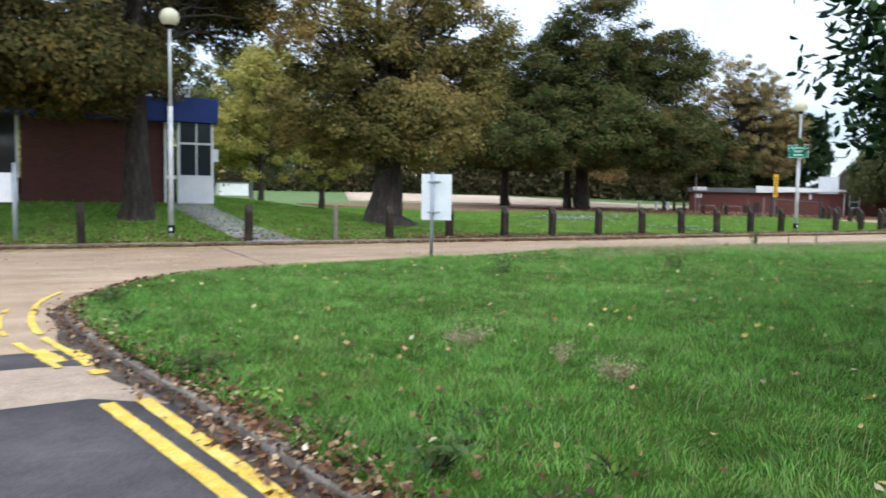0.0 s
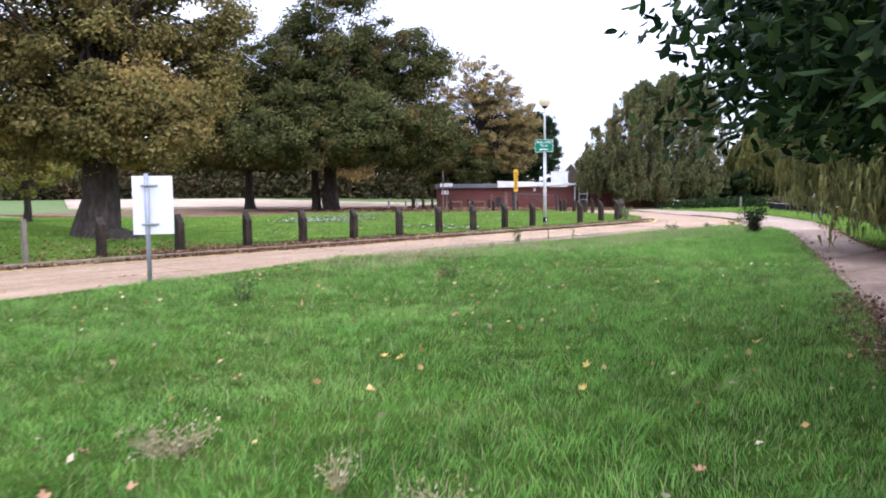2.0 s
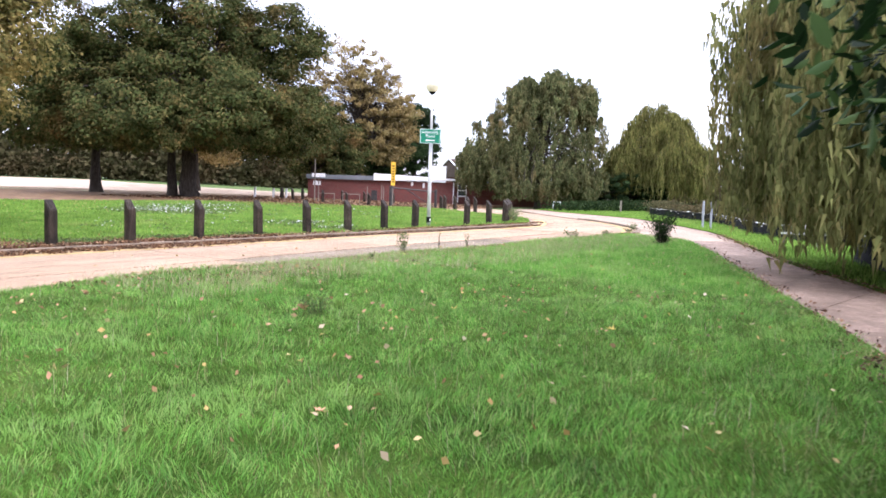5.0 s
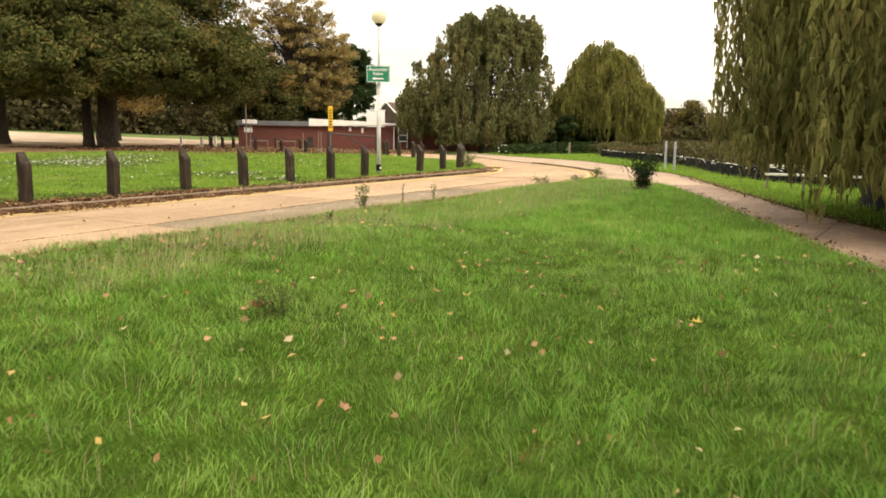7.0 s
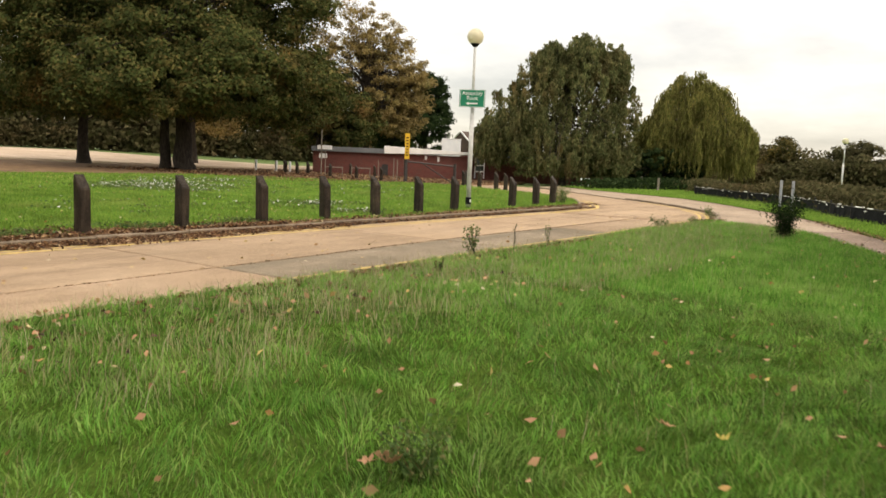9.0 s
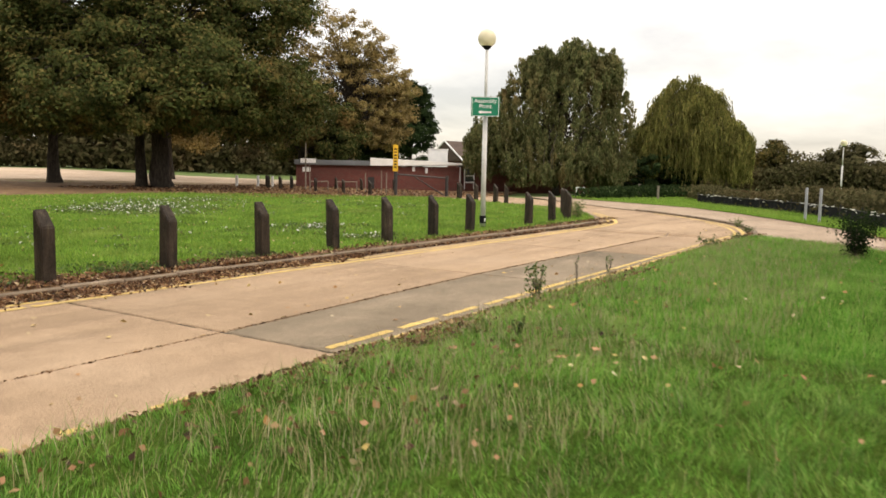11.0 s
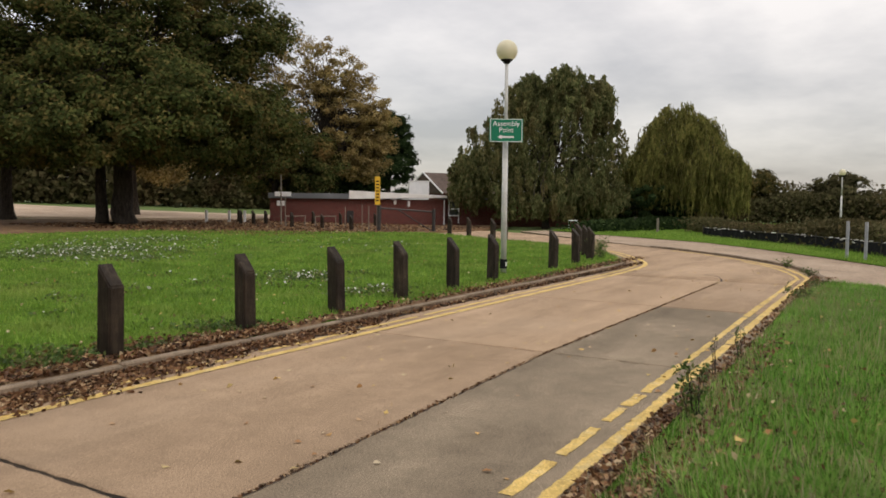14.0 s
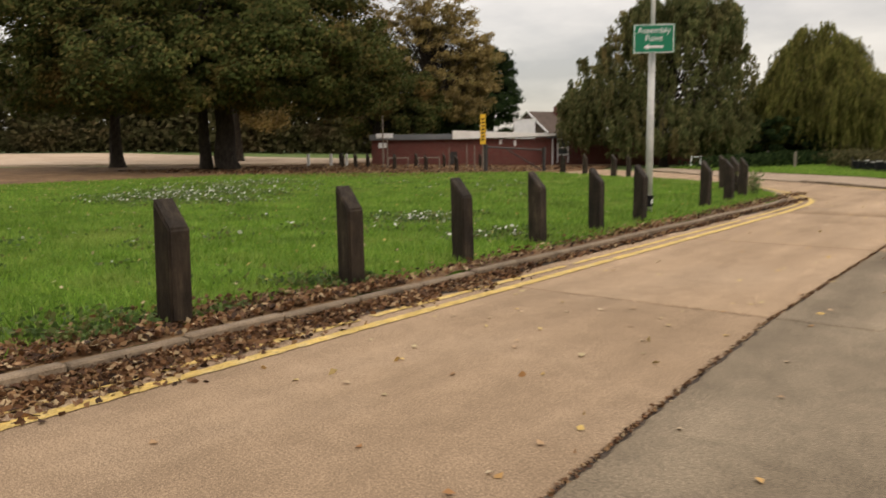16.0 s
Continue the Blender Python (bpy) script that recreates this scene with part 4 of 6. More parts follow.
kerb("kerb_north", [(-14, 20.82), (0, 20.82), (31.5, 20.8)] + [(p[0] - 0.05, p[1] + 0.06) for p in BEND_IN[2:34]], 0.12, 0.10, "low tan concrete kerb edging the lawn", 31)
kerb("kerb_island", ISLAND[2:46], 0.11, 0.07, "worn grey concrete kerb round the grass island", 32, mat=M_GREYKERB)
kerb("kerb_island_road", ISLAND[46:118], 0.11, 0.035, "sunken kerb edge half hidden by grass", 33)
kerb("kerb_bend", [(p[0] + 0.06, p[1] - 0.06) for p in BEND_OUT[2:30]], 0.14, 0.075, "low kerb between road and forecourt", 34)


_p = np.array(ISLAND[3:50])
_d = np.gradient(_p, axis=0)
_d /= np.linalg.norm(_d, axis=1)[:, None]
_n = np.column_stack([-_d[:, 1], _d[:, 0]])
_w = (0.24 + 0.10 * np.sin(np.arange(len(_p)) * 0.7) * np.sin(np.arange(len(_p)) * 0.31))[:, None]
tagged(sheet("gutter_dirt", [tuple(q) for q in _p] + [tuple(q) for q in (_p + _n * _w)[::-1]], 0.25, flat(0.008), M_GUTTER, 0.0, 0.012, seed=16), "dark dirt gathered in the gutter by the kerb", "dirt", kind="structure")
tagged(sheet("gutter_dirt_north", [(-12, 20.76), (36 - 3, 20.76), (33, 20.68), (26, 20.66), (22.2, 20.68), (21.6, 20.5), (19, 20.47), (16, 20.42), (12, 20.5), (6, 20.6), (-12, 20.62)], 0.3, flat(0.006), M_GUTTER, 0.0, 0.03, seed=17), "dark dirt gathered along the lawn kerb", "dirt", kind="structure")


# ---- yellow lines ----
def painted(name, line, width, z, gaps, label, seed, wear=0.0, mat=None, ragged=0.006):
    """A worn painted line: short runs with broken ends, as one marking."""
    rng = np.random.default_rng(seed)
    p = np.array(line)
    s = np.concatenate([[0], np.cumsum(np.linalg.norm(np.diff(p, axis=0), axis=1))])
    V, F = [], []
    t = 0.0
    while t < s[-1]:
        run = rng.uniform(*gaps[0])
        q = np.arange(t, min(t + run, s[-1]), 0.06)
        if len(q) > 2:
            pts = np.column_stack([np.interp(q, s, p[:, 0]), np.interp(q, s, p[:, 1])])
            a, b = ribbon(pts, width * rng.uniform(1 - wear, 1.0), z, ragged, rng)
            k = len(V)
            for i in range(len(a)):
                V += [(a[i][0], a[i][1], z + float(level(*a[i]))), (b[i][0], b[i][1], z + float(level(*b[i])))]
            for i in range(len(a) - 1):
                F.append((k + 2 * i, k + 2 * i + 1, k + 2 * i + 3, k + 2 * i + 2))
        t += run + rng.uniform(*gaps[1])
    return tagged(link_mesh(name, V, F, mat or M_YELLOW), label, "road marking", kind="structure")


bend_y = [(p[0], p[1]) for p in BEND_IN[3:20]]
painted("yellow_line", [(-20, 20.18), (10, 20.18), (31.5, 20.18)] + [(p[0] + 0.3, p[1] - 0.5) for p in bend_y], 0.135, 0.007, ((5, 12), (0.03, 0.08)), "worn yellow line along the lawn kerb", 41, 0.15, M_YELLOWPALE)
painted("yellow_line", [(-20, 20.42), (10, 20.42), (31.5, 20.42)] + [(p[0] + 0.15, p[1] - 0.28) for p in bend_y], 0.11, 0.007, ((2, 7), (0.05, 0.3)), "faded yellow line along the lawn kerb", 42, 0.3, M_YELLOWPALE)
painted("yellow_line", [(12.4, 15.75), (14, 15.72), (15.9, 15.7)], 0.09, 0.006, ((0.15, 0.5), (0.25, 0.9)), "faint remains of a yellow line", 49, 0.4, M_YELLOWPALE)
painted("yellow_line", [(15.9, 15.74), (22, 15.81), (28, 15.88), (33, 15.9)] + [(p[0] - 0.2, p[1] + 0.22) for p in BEND_OUT[4:26]], 0.125, 0.006, ((4.0, 9.0), (0.02, 0.08)), "broken worn yellow line by the grass edge", 43, 0.15, M_YELLOWPALE)
painted("yellow_line", [(15.8, 15.98), (18.8, 16.0)], 0.105, 0.006, ((0.5, 1.2), (0.04, 0.2)), "flaking remains of a yellow line", 50, 0.3, M_YELLOWPALE)
painted("yellow_line", [(18.9, 16.0), (22, 16.03), (28, 16.1), (33, 16.14)] + [(p[0] - 0.4, p[1] + 0.42) for p in BEND_OUT[4:16]], 0.115, 0.006, ((0.35, 1.8), (0.02, 0.07)), "patchy worn yellow line by the grass edge", 44, 0.4, M_YELLOWPALE)
painted("yellow_line", [(1.92, 1.0), (1.78, 2.6), (1.62, 3.7), (1.25, 5.72)], 0.115, 0.010, ((6, 7), (0.05, 0.1)), "bright yellow line on the asphalt", 45, 0.05, ragged=0.0025)
painted("yellow_line", [(1.74, 1.0), (1.60, 2.6), (1.42, 3.7), (1.0, 5.72)], 0.115, 0.010, ((6, 7), (0.05, 0.1)), "bright yellow line on the asphalt", 46, 0.05, ragged=0.0025)
for k, (p, q, w) in enumerate((((0.57, 7.86), (0.79, 7.18), 0.15), ((0.86, 7.72), (0.97, 7.2), 0.15), ((1.0, 6.82), (1.06, 6.6), 0.13))):
    painted("yellow_line", [p, q], w, 0.011, ((2, 3), (0.1, 0.2)), "thick worn yellow patch beside the trench", 51 + k, 0.1, ragged=0.01)
painted("yellow_line", rounded([(0.98, 7.0), (0.86, 7.6), (0.62, 8.6), (0.52, 9.8), (0.62, 11.2), (0.9, 12.2)], 0.2), 0.085, 0.010, ((0.5, 2.0), (0.05, 0.2)), "curving yellow line round the corner", 47, 0.2)
painted("yellow_line", rounded([(0.74, 7.0), (0.58, 7.6), (0.28, 8.8), (0.2, 9.9), (0.3, 11.0)], 0.2), 0.08, 0.010, ((0.3, 1.2), (0.1, 0.5)), "curving yellow line round the corner", 48, 0.3)


# ---- bollards ----
def bollard(height=1.02, w=0.205, drop=0.24, mat=None):
    """A square timber post whose top is cut on a slope towards the road."""
    bm = box(bmesh.new(), 0, 0, -0.15, w, w, height + 0.15, 0.0)
    for v in bm.verts:
        if v.co.z > 0.5 and v.co.y < 0:
            v.co.z -= drop
        if v.co.z > 0.5:
            v.co.x *= 0.96
    bmesh.ops.bevel(bm, geom=list(bm.edges), offset=0.016, segments=3, affect="EDGES")
    return part("bollard", bm, mat or M_TIMBER)


post = bollard()
tagged(post, "dark weathered timber bollard with sloping top", "bollard", "bollards along the lawn")
brng = np.random.default_rng(51)
spots = [(1.6, 21.15), (5.75, 20.98), (10.05, 21.2), (12.1, 21.2), (14.15, 21.2), (16.05, 21.2), (18.03, 21.22), (20.1, 21.3), (22.15, 21.42), (24.2, 21.6), (26.15, 21.66), (28.05, 21.74), (31.65, 21.8), (33.55, 21.9), (35.25, 22.1), (36.6, 22.75), (38.3, 23.6)]
for i, (x, y) in enumerate(spots):
    m = pose(x, y, float(level(x, y)) + 0.085, brng.uniform(-1.5, 1.5), brng.uniform(-1.5, 1.5), brng.uniform(-6, 6))
    if i == 0:
        post.matrix_world = m
    else:
        copy_thing(post, m)
for x, y in [(-2.6, 21.2), (-6.8, 21.2), (44.7, 29.6), (45.4, 30.6), (48.5, 33.6), (48.9, 35), (51.8, 36.7), (55.1, 57.0), (53.5, 53.9), (54.4, 53.6), (52.8, 49.7), (58.2, 52.4), (52.5, 46.8), (52.1, 44.1), (58.5, 50.0), (60.4, 48.2), (53.3, 55.0)]:
    c = copy_thing(post, pose(x, y, float(level(x, y)) + 0.03, brng.uniform(-2, 2), brng.uniform(-2, 2), brng.uniform(-30, 30)))
    c["label"] = "dark timber bollard on leaf-strewn ground"
    c["group"] = "bollards by the brick hall"
bm = box(bmesh.new(), 0, 0, -0.1, 0.1, 0.1, 1.1, 0.01)
stake = tagged(part("timber_stake", bm, M_PALETIMBER), "thin pale grey timber stake beside the footpath", "post")
stake.matrix_world = pose(8.25, 20.95, 0.09, 1, -1, 8)


# ---- lamps ----
def street_lamp(x, y, z, globe_z, label, joint=0.6):
    root = tagged(empty("street_lamp", x, y, z), label, "street lamp")
    h = globe_z - z
    bm = rod(bmesh.new(), (0, 0, -0.1), (0, 0, h * joint), 0.075, 0.066, 14)
    part("lower_pole", bm, M_POLE, root, soft_shade=True)
    bm = rod(bmesh.new(), (0, 0, h * joint - 0.02), (0, 0, h - 0.3), 0.048, 0.038, 12)
    part("upper_pole", bm, M_POLE, root, soft_shade=True)
    bm = bmesh.new()
    bmesh.ops.create_cone(bm, cap_ends=True, segments=20, radius1=0.05, radius2=0.15, depth=0.1, matrix=Matrix.Translation((0, 0, h - 0.26)))
    part("cap", bm, M_BLACK, root, "black lamp cap")
    bm = bmesh.new()
    bmesh.ops.create_uvsphere(bm, u_segments=28, v_segments=18, radius=0.255, matrix=Matrix.Translation((0, 0, h)))
    part("globe", bm, M_GLOBE, root, "cream opal globe", True)
    bm = rod(bmesh.new(), (0, 0, h - 0.22), (0, 0, h - 0.08), 0.03, 0.02, 10)
    part("bulb_holder", bm, M_DARKMETAL, root)
    bm = rod(bmesh.new(), (0, 0, 0.12), (0, 0, 0.34), 0.092, 0.092, 14)
    part("base_band", bm, M_BLACK, root, "black band")
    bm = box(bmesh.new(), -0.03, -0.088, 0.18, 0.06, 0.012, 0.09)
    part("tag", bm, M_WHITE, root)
    return root


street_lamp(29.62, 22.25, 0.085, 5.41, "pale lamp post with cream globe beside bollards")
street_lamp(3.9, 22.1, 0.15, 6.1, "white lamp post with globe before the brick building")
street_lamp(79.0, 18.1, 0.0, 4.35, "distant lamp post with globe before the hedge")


# ---- signs ----
def text_mesh(name, words, size, parent, mat, m):
    cu = bpy.data.curves.new(name, "FONT")
    cu.body, cu.size, cu.align_x, cu.extrude = words, size, "CENTER", 0.002
    tmp = bpy.data.objects.new(name + "_tmp", cu)
    scene.collection.objects.link(tmp)
    me = bpy.data.meshes.new_from_object(tmp)
    bpy.data.objects.remove(tmp)
    me.materials.clear()
    me.materials.append(mat)
    ob = new(name, me)
    ob.parent = parent
    ob.matrix_local = m
    return ob


sign = tagged(empty("assembly_sign", 29.40, 22.13, 3.5, -58.5), "green assembly point sign with white arrow on lamp post", "sign")
bm = box(bmesh.new(), 0, -0.02, -0.275, 0.80, 0.012, 0.55, 0.004)
part("plate", bm, M_GREEN, sign)
bm = bmesh.new()
for cx, cz, sx, sz in ((0, 0.255, 0.76, 0.014), (0, -0.269, 0.76, 0.014), (-0.373, -0.262, 0.014, 0.524), (0.373, -0.262, 0.014, 0.524)):
    box(bm, cx, -0.029, cz, sx, 0.004, sz)
part("border", bm, M_WHITE, sign)
text_mesh("lettering", "Assembly", 0.165, sign, M_WHITE, pose(0, -0.03, 0.105, 90, 0, 0))
text_mesh("lettering", "Point", 0.165, sign, M_WHITE, pose(0, -0.03, -0.045, 90, 0, 0))
bm = bmesh.new()
box(bm, 0.03, -0.03, -0.175, 0.30, 0.004, 0.04)
tri = [bm.verts.new(p) for p in ((-0.20, -0.032, -0.155), (-0.10, -0.032, -0.10), (-0.10, -0.032, -0.21))]
bm.faces.new(tri)
part("arrow", bm, M_WHITE, sign)
for zz in (-0.16, 0.14):
    part("bracket", box(bmesh.new(), 0, 0.05, zz, 0.22, 0.14, 0.035, 0.004), M_STEEL, sign)

board = tagged(empty("sign_board", 8.26, 14.86, 0.08, -33), "back of white sign plate on grey steel post", "sign")
bm = rod(bmesh.new(), (0, 0, -0.2), (0, 0, 1.88), 0.038, 0.038, 14)
part("post", bm, M_STEEL, board, soft_shade=True)
bm = box(bmesh.new(), 0.09, 0.055, 0.84, 0.66, 0.008, 1.0, 0.003)
part("plate", bm, M_WHITE, board)
for zz in (1.0, 1.66):
    bm = box(bmesh.new(), 0.04, 0.035, zz, 0.28, 0.02, 0.03, 0.004)
    box(bm, 0.0, -0.01, zz, 0.09, 0.1, 0.03, 0.006)
    part("clip", bm, M_STEEL, board)

side_sign = tagged(empty("sign_board", 0.15, 21.5, 0.12, 4), "pale grey notice board on a post by the lawn", "sign")
bm = rod(bmesh.new(), (0.0, 0, -0.2), (0.0, 0, 1.95), 0.055, 0.055, 12)
part("post", bm, M_STEEL, side_sign, soft_shade=True)
bm = box(bmesh.new(), -0.55, 0.07, 0.98, 1.25, 0.03, 0.72, 0.005)
part("plate", bm, M_WHITE, side_sign)

ysign = tagged(empty("yellow_sign", 56.6, 45.3, float(level(56.6, 45.3)), -54), "tall narrow yellow sign on a pole by the gate", "sign")
bm = rod(bmesh.new(), (0, 0, -0.2), (0, 0, 3.5), 0.05, 0.05, 10)
part("pole", bm, M_PALETIMBER, ysign)
bm = box(bmesh.new(), 0, -0.07, 1.7, 0.36, 0.03, 1.95, 0.004)
part("plate", bm, M_YSIGN, ysign)
for i in range(7):
    bm = box(bmesh.new(), 0, -0.088, 1.95 + i * 0.22, 0.2, 0.006, 0.1)
    part("bar", bm, M_BLACK, ysign)


# ---- brick hall with flat roof ----
hall = tagged(empty("brick_hall", 66.6, 45.8, -0.25, 122.5), "low red brick hall with grey and white fascia", "building")
# local x runs along the front from the corner towards the oaks; local y points to the road side
bm = box(bmesh.new(), 7.0, -4.0, -0.3, 14.0, 8.0, 2.45, 0.0)
part("wall", bm, M_BRICK, hall)
bm = box(bmesh.new(), 10.8, -3.95, 2.15, 6.6, 8.5, 0.42, 0.01)
part("fascia", bm, M_FASCIA, hall)
bm = box(bmesh.new(), 3.75, -3.85, 2.16, 7.8, 8.6, 0.66, 0.01)
for v in bm.verts:
    v.co.z += 0.17 * (1 - v.co.x / 7.5) if v.co.z < 2.5 else -0.31 * (1 - v.co.x / 7.5)
part("white_fascia", bm, M_OFFWHITE, hall, "long white roof edge")
bm = box(bmesh.new(), 12.9, 0.36, 2.3, 1.3, 0.04, 0.36, 0.004)
part("name_board", bm, M_WHITE, hall)
bm = box(bmesh.new(), 13.1, 0.03, 1.55, 0.7, 0.04, 0.4, 0.004)
part("notice", bm, M_WHITE, hall)
for cx, cz, sx, sz in ((2.9, 1.6, 0.2, 0.45), (4.0, 1.75, 0.22, 0.35)):
    bm = box(bmesh.new(), cx, 0.03, cz, sx, 0.03, sz, 0.004)
    part("notice", bm, M_WHITE, hall)
bm = box(bmesh.new(), 7.6, 0.01, 0.0, 0.55, 0.05, 1.2, 0.004)
part("vent_door", bm, M_DARKMETAL, hall)
bm = box(bmesh.new(), 0.05, 0.06, -0.2, 0.1, 0.1, 2.35)
part("downpipe", bm, M_WHITE, hall)
win = part("window", box(bmesh.new(), -0.75, -0.55, 0.9, 0.8, 0.06, 1.15), M_GLASS, hall)
bm = bmesh.new()
for cx, cz, sx, sz in ((-1.15, 0.3, 0.1, 1.85), (-0.35, 0.3, 0.1, 1.85), (-0.75, 2.05, 0.9, 0.1), (-0.75, 1.4, 0.8, 0.08), (-0.75, 0.85, 0.8, 0.1)):
    box(bm, cx, -0.5, cz, sx, 0.08, sz, 0.006)
part("window_frame", bm, M_WHITE, win)
bm = box(bmesh.new(), -6.0, -4.5, -0.3, 12.0, 7.7, 2.5)
part("wing_wall", bm, M_BRICK, hall)
bm = box(bmesh.new(), -6.0, -4.45, 2.2, 12.4, 8.2, 0.34, 0.01)
part("wing_fascia", bm, M_FASCIA, hall)

cabin = tagged(empty("roof_cabin", 75.5, 54.0, -0.1, 35), "white flat cabin behind the brick hall", "cabin")
part("wall", box(bmesh.new(), 0, 0, -0.2, 1.7, 1.9, 3.95, 0.02), M_WHITE, cabin)
part("roof", box(bmesh.new(), 0, 0, 3.75, 1.84, 2.04, 0.07, 0.02), M_OFFWHITE, cabin)
part("vent_pipe", rod(bmesh.new(), (0.7, 0.6, 3.7), (0.7, 0.6, 4.35), 0.08, n=8), M_DARKMETAL, cabin)

house = tagged(empty("house", 100.2, 64.5, -0.2, -109.5), "distant brick house with tiled gable roof and chimney", "house")
part("wall", box(bmesh.new(), 0, 0, -0.5, 7, 9, 3.6), M_BRICK, house)
bm = bmesh.new()
g = [bm.verts.new(p) for p in ((-3.9, -4.9, 3.0), (3.9, -4.9, 3.0), (0, -4.9, 5.6), (-3.9, 4.9, 3.0), (3.9, 4.9, 3.0), (0, 4.9, 5.6))]
for q in ((0, 1, 2), (5, 4, 3), (0, 2, 5, 3), (1, 4, 5, 2), (0, 3, 4, 1)):
    bm.faces.new([g[i] for i in q])
roof = part("roof", bm, M_ROOF, house)
part("chimney", box(bmesh.new(), 0.6, -0.6, 4.5, 0.7, 0.8, 1.75, 0.02), M_BRICK, roof)
bm = bmesh.new()
rod(bm, (-3.9, -4.95, 3.0), (0, -4.95, 5.6), 0.1, n=6)
rod(bm, (3.9, -4.95, 3.0), (0, -4.95, 5.6), 0.1, n=6)
part("bargeboard", bm, M_WHITE, house)
part("gable_wall", box(bmesh.new(), 0, -4.4, 2.9, 3.2, 0.3, 1.1), M_BRICK, house)

# ---- gate and posts by the hall ----
gate = tagged(empty("barrier_gate", 51.9, 41.8, float(level(51.9, 41.8)), -38), "dark swing barrier gate with diagonal brace", "gate")
part("post", rod(bmesh.new(), (0, 0, -0.2), (0, 0, 1.65), 0.12, n=10), M_DARKMETAL, gate)
part("post", rod(bmesh.new(), (3.6, 0, -0.2), (3.6, 0, 1.45), 0.11, n=10), M_DARKMETAL, gate)
part("bar", rod(bmesh.new(), (0, 0, 1.5), (3.6, 0, 1.28), 0.05, n=8), M_DARKMETAL, gate)
part("brace", rod(bmesh.new(), (3.4, 0, 0.12), (1.2, 0, 1.42), 0.04, n=8), M_DARKMETAL, gate)
for x, y, h in ((56.6, 48.1, 1.5), (57.8, 47.5, 1.7), (53.0, 43.4, 1.6), (54.9, 52.2, 2.1)):
    p = tagged(part("steel_post", rod(bmesh.new(), (0, 0, -0.2), (0, 0, h), 0.035, n=8), M_PALETIMBER), "thin grey-brown post by the hall", "post", "steel posts by the hall")
    p.matrix_world = pose(x, y, float(level(x, y)))
tall = tagged(part("sign_pole", rod(bmesh.new(), (0, 0, -0.2), (0, 0, 3.5), 0.05, n=8), M_PALETIMBER), "tall thin grey pole beside the bollards", "pole")
tall.matrix_world = pose(53.7, 51.5, 0)
for x, y in ((53.4, 58.6), (55.0, 57.9), (55.9, 57.2)):
    p = tagged(part("white_post", rod(bmesh.new(), (0, 0, -0.2), (0, 0, 0.95), 0.11, n=10), M_WHITE), "short white marker post at the car park", "post", "white posts at the car park")
    p.matrix_world = pose(x, y, float(level(x, y)))
for x, y, a in ((53.2, 50.6, -20), (55.6, 50.0, -35)):
    g2 = tagged(empty("cycle_barrier", x, y, float(level(x, y)), a), "low grey-brown rail barrier", "barrier", "hoop barriers")
    part("post", rod(bmesh.new(), (0, 0, -0.1), (0, 0, 0.75), 0.035, n=8), M_PALETIMBER, g2)
    part("post", rod(bmesh.new(), (1.5, 0, -0.1), (1.5, 0, 0.75), 0.035, n=8), M_PALETIMBER, g2)
    part("rail", rod(bmesh.new(), (-0.03, 0, 0.75), (1.53, 0, 0.75), 0.035, n=8), M_PALETIMBER, g2)
hoop = tagged(empty("white_hoop", 65.0, 34.2, -0.08, -60), "small white metal hoop at the road edge", "hoop")
part("post", rod(bmesh.new(), (-0.3, 0, -0.1), (-0.3, 0, 0.62), 0.035, n=8), M_WHITE, hoop)
part("post", rod(bmesh.new(), (0.3, 0, -0.1), (0.3, 0, 0.62), 0.035, n=8), M_WHITE, hoop)
part("rail", rod(bmesh.new(), (-0.35, 0, 0.62), (0.35, 0, 0.62), 0.035, n=8), M_WHITE, hoop)


# ---- blue-fascia brick building ----
hut = tagged(empty("brick_building", 0, 29.0, float(level(3, 29)) - 0.02, 0), "dark brick building with blue fascia and white porch", "building")
part("wall", box(bmesh.new(), 2.45, 4.0, -0.3, 4.5, 8.0, 3.25), M_BRICKDARK, hut)
part("wall", box(bmesh.new(), -6.0, 4.0, -0.3, 12.3, 7.6, 1.2), M_BRICKDARK, hut)
part("fascia", box(bmesh.new(), -3.7, 3.9, 2.95, 17.2, 8.7, 0.85, 0.02), M_BLUE, hut)
for i in range(5):
    w = part("window", box(bmesh.new(), -1.0 - i * 2.3, 0.25, 0.9, 2.1, 0.05, 2.05), M_GLASS, hut)
    part("window_frame", box(bmesh.new(), 0.1 - i * 2.3, 0.22, 0.9, 0.1, 0.1, 2.05, 0.01), M_WHITE, w)
part("porch_fascia", box(bmesh.new(), 5.6, 1.6, 2.95, 1.75, 4.4, 0.87, 0.02), M_BLUE, hut, "blue porch fascia")
part("porch_panel", box(bmesh.new(), 5.72, -0.35, -0.2, 1.1, 0.07, 1.25, 0.01), M_WHITE, hut, "white panel under the porch window")
pw = part("window", box(bmesh.new(), 5.72, -0.33, 1.05, 1.1, 0.03, 1.9), M_GLASS, hut)
bm = bmesh.new()
for cx, cz, sx, sz in ((5.14, -0.2, 0.09, 3.15), (6.3, -0.2, 0.09, 3.15), (5.72, 1.02, 1.1, 0.07), (5.72, 2.18, 1.1, 0.07), (5.75, 1.05, 0.05, 1.9)):
    box(bm, cx, -0.36, cz, sx, 0.1, sz, 0.008)
part("window_frame", bm, M_WHITE, pw)
part("porch_side", box(bmesh.new(), 6.3, 1.6, -0.2, 0.08, 3.8, 3.15), M_WHITE, hut)
dr = part("door", box(bmesh.new(), 4.88, -0.12, -0.1, 0.42, 0.05, 2.2, 0.008), M_GLASS, hut)
part("door_frame", box(bmesh.new(), 4.72, -0.14, -0.2, 0.08, 0.09, 3.15, 0.008), M_WHITE, dr)
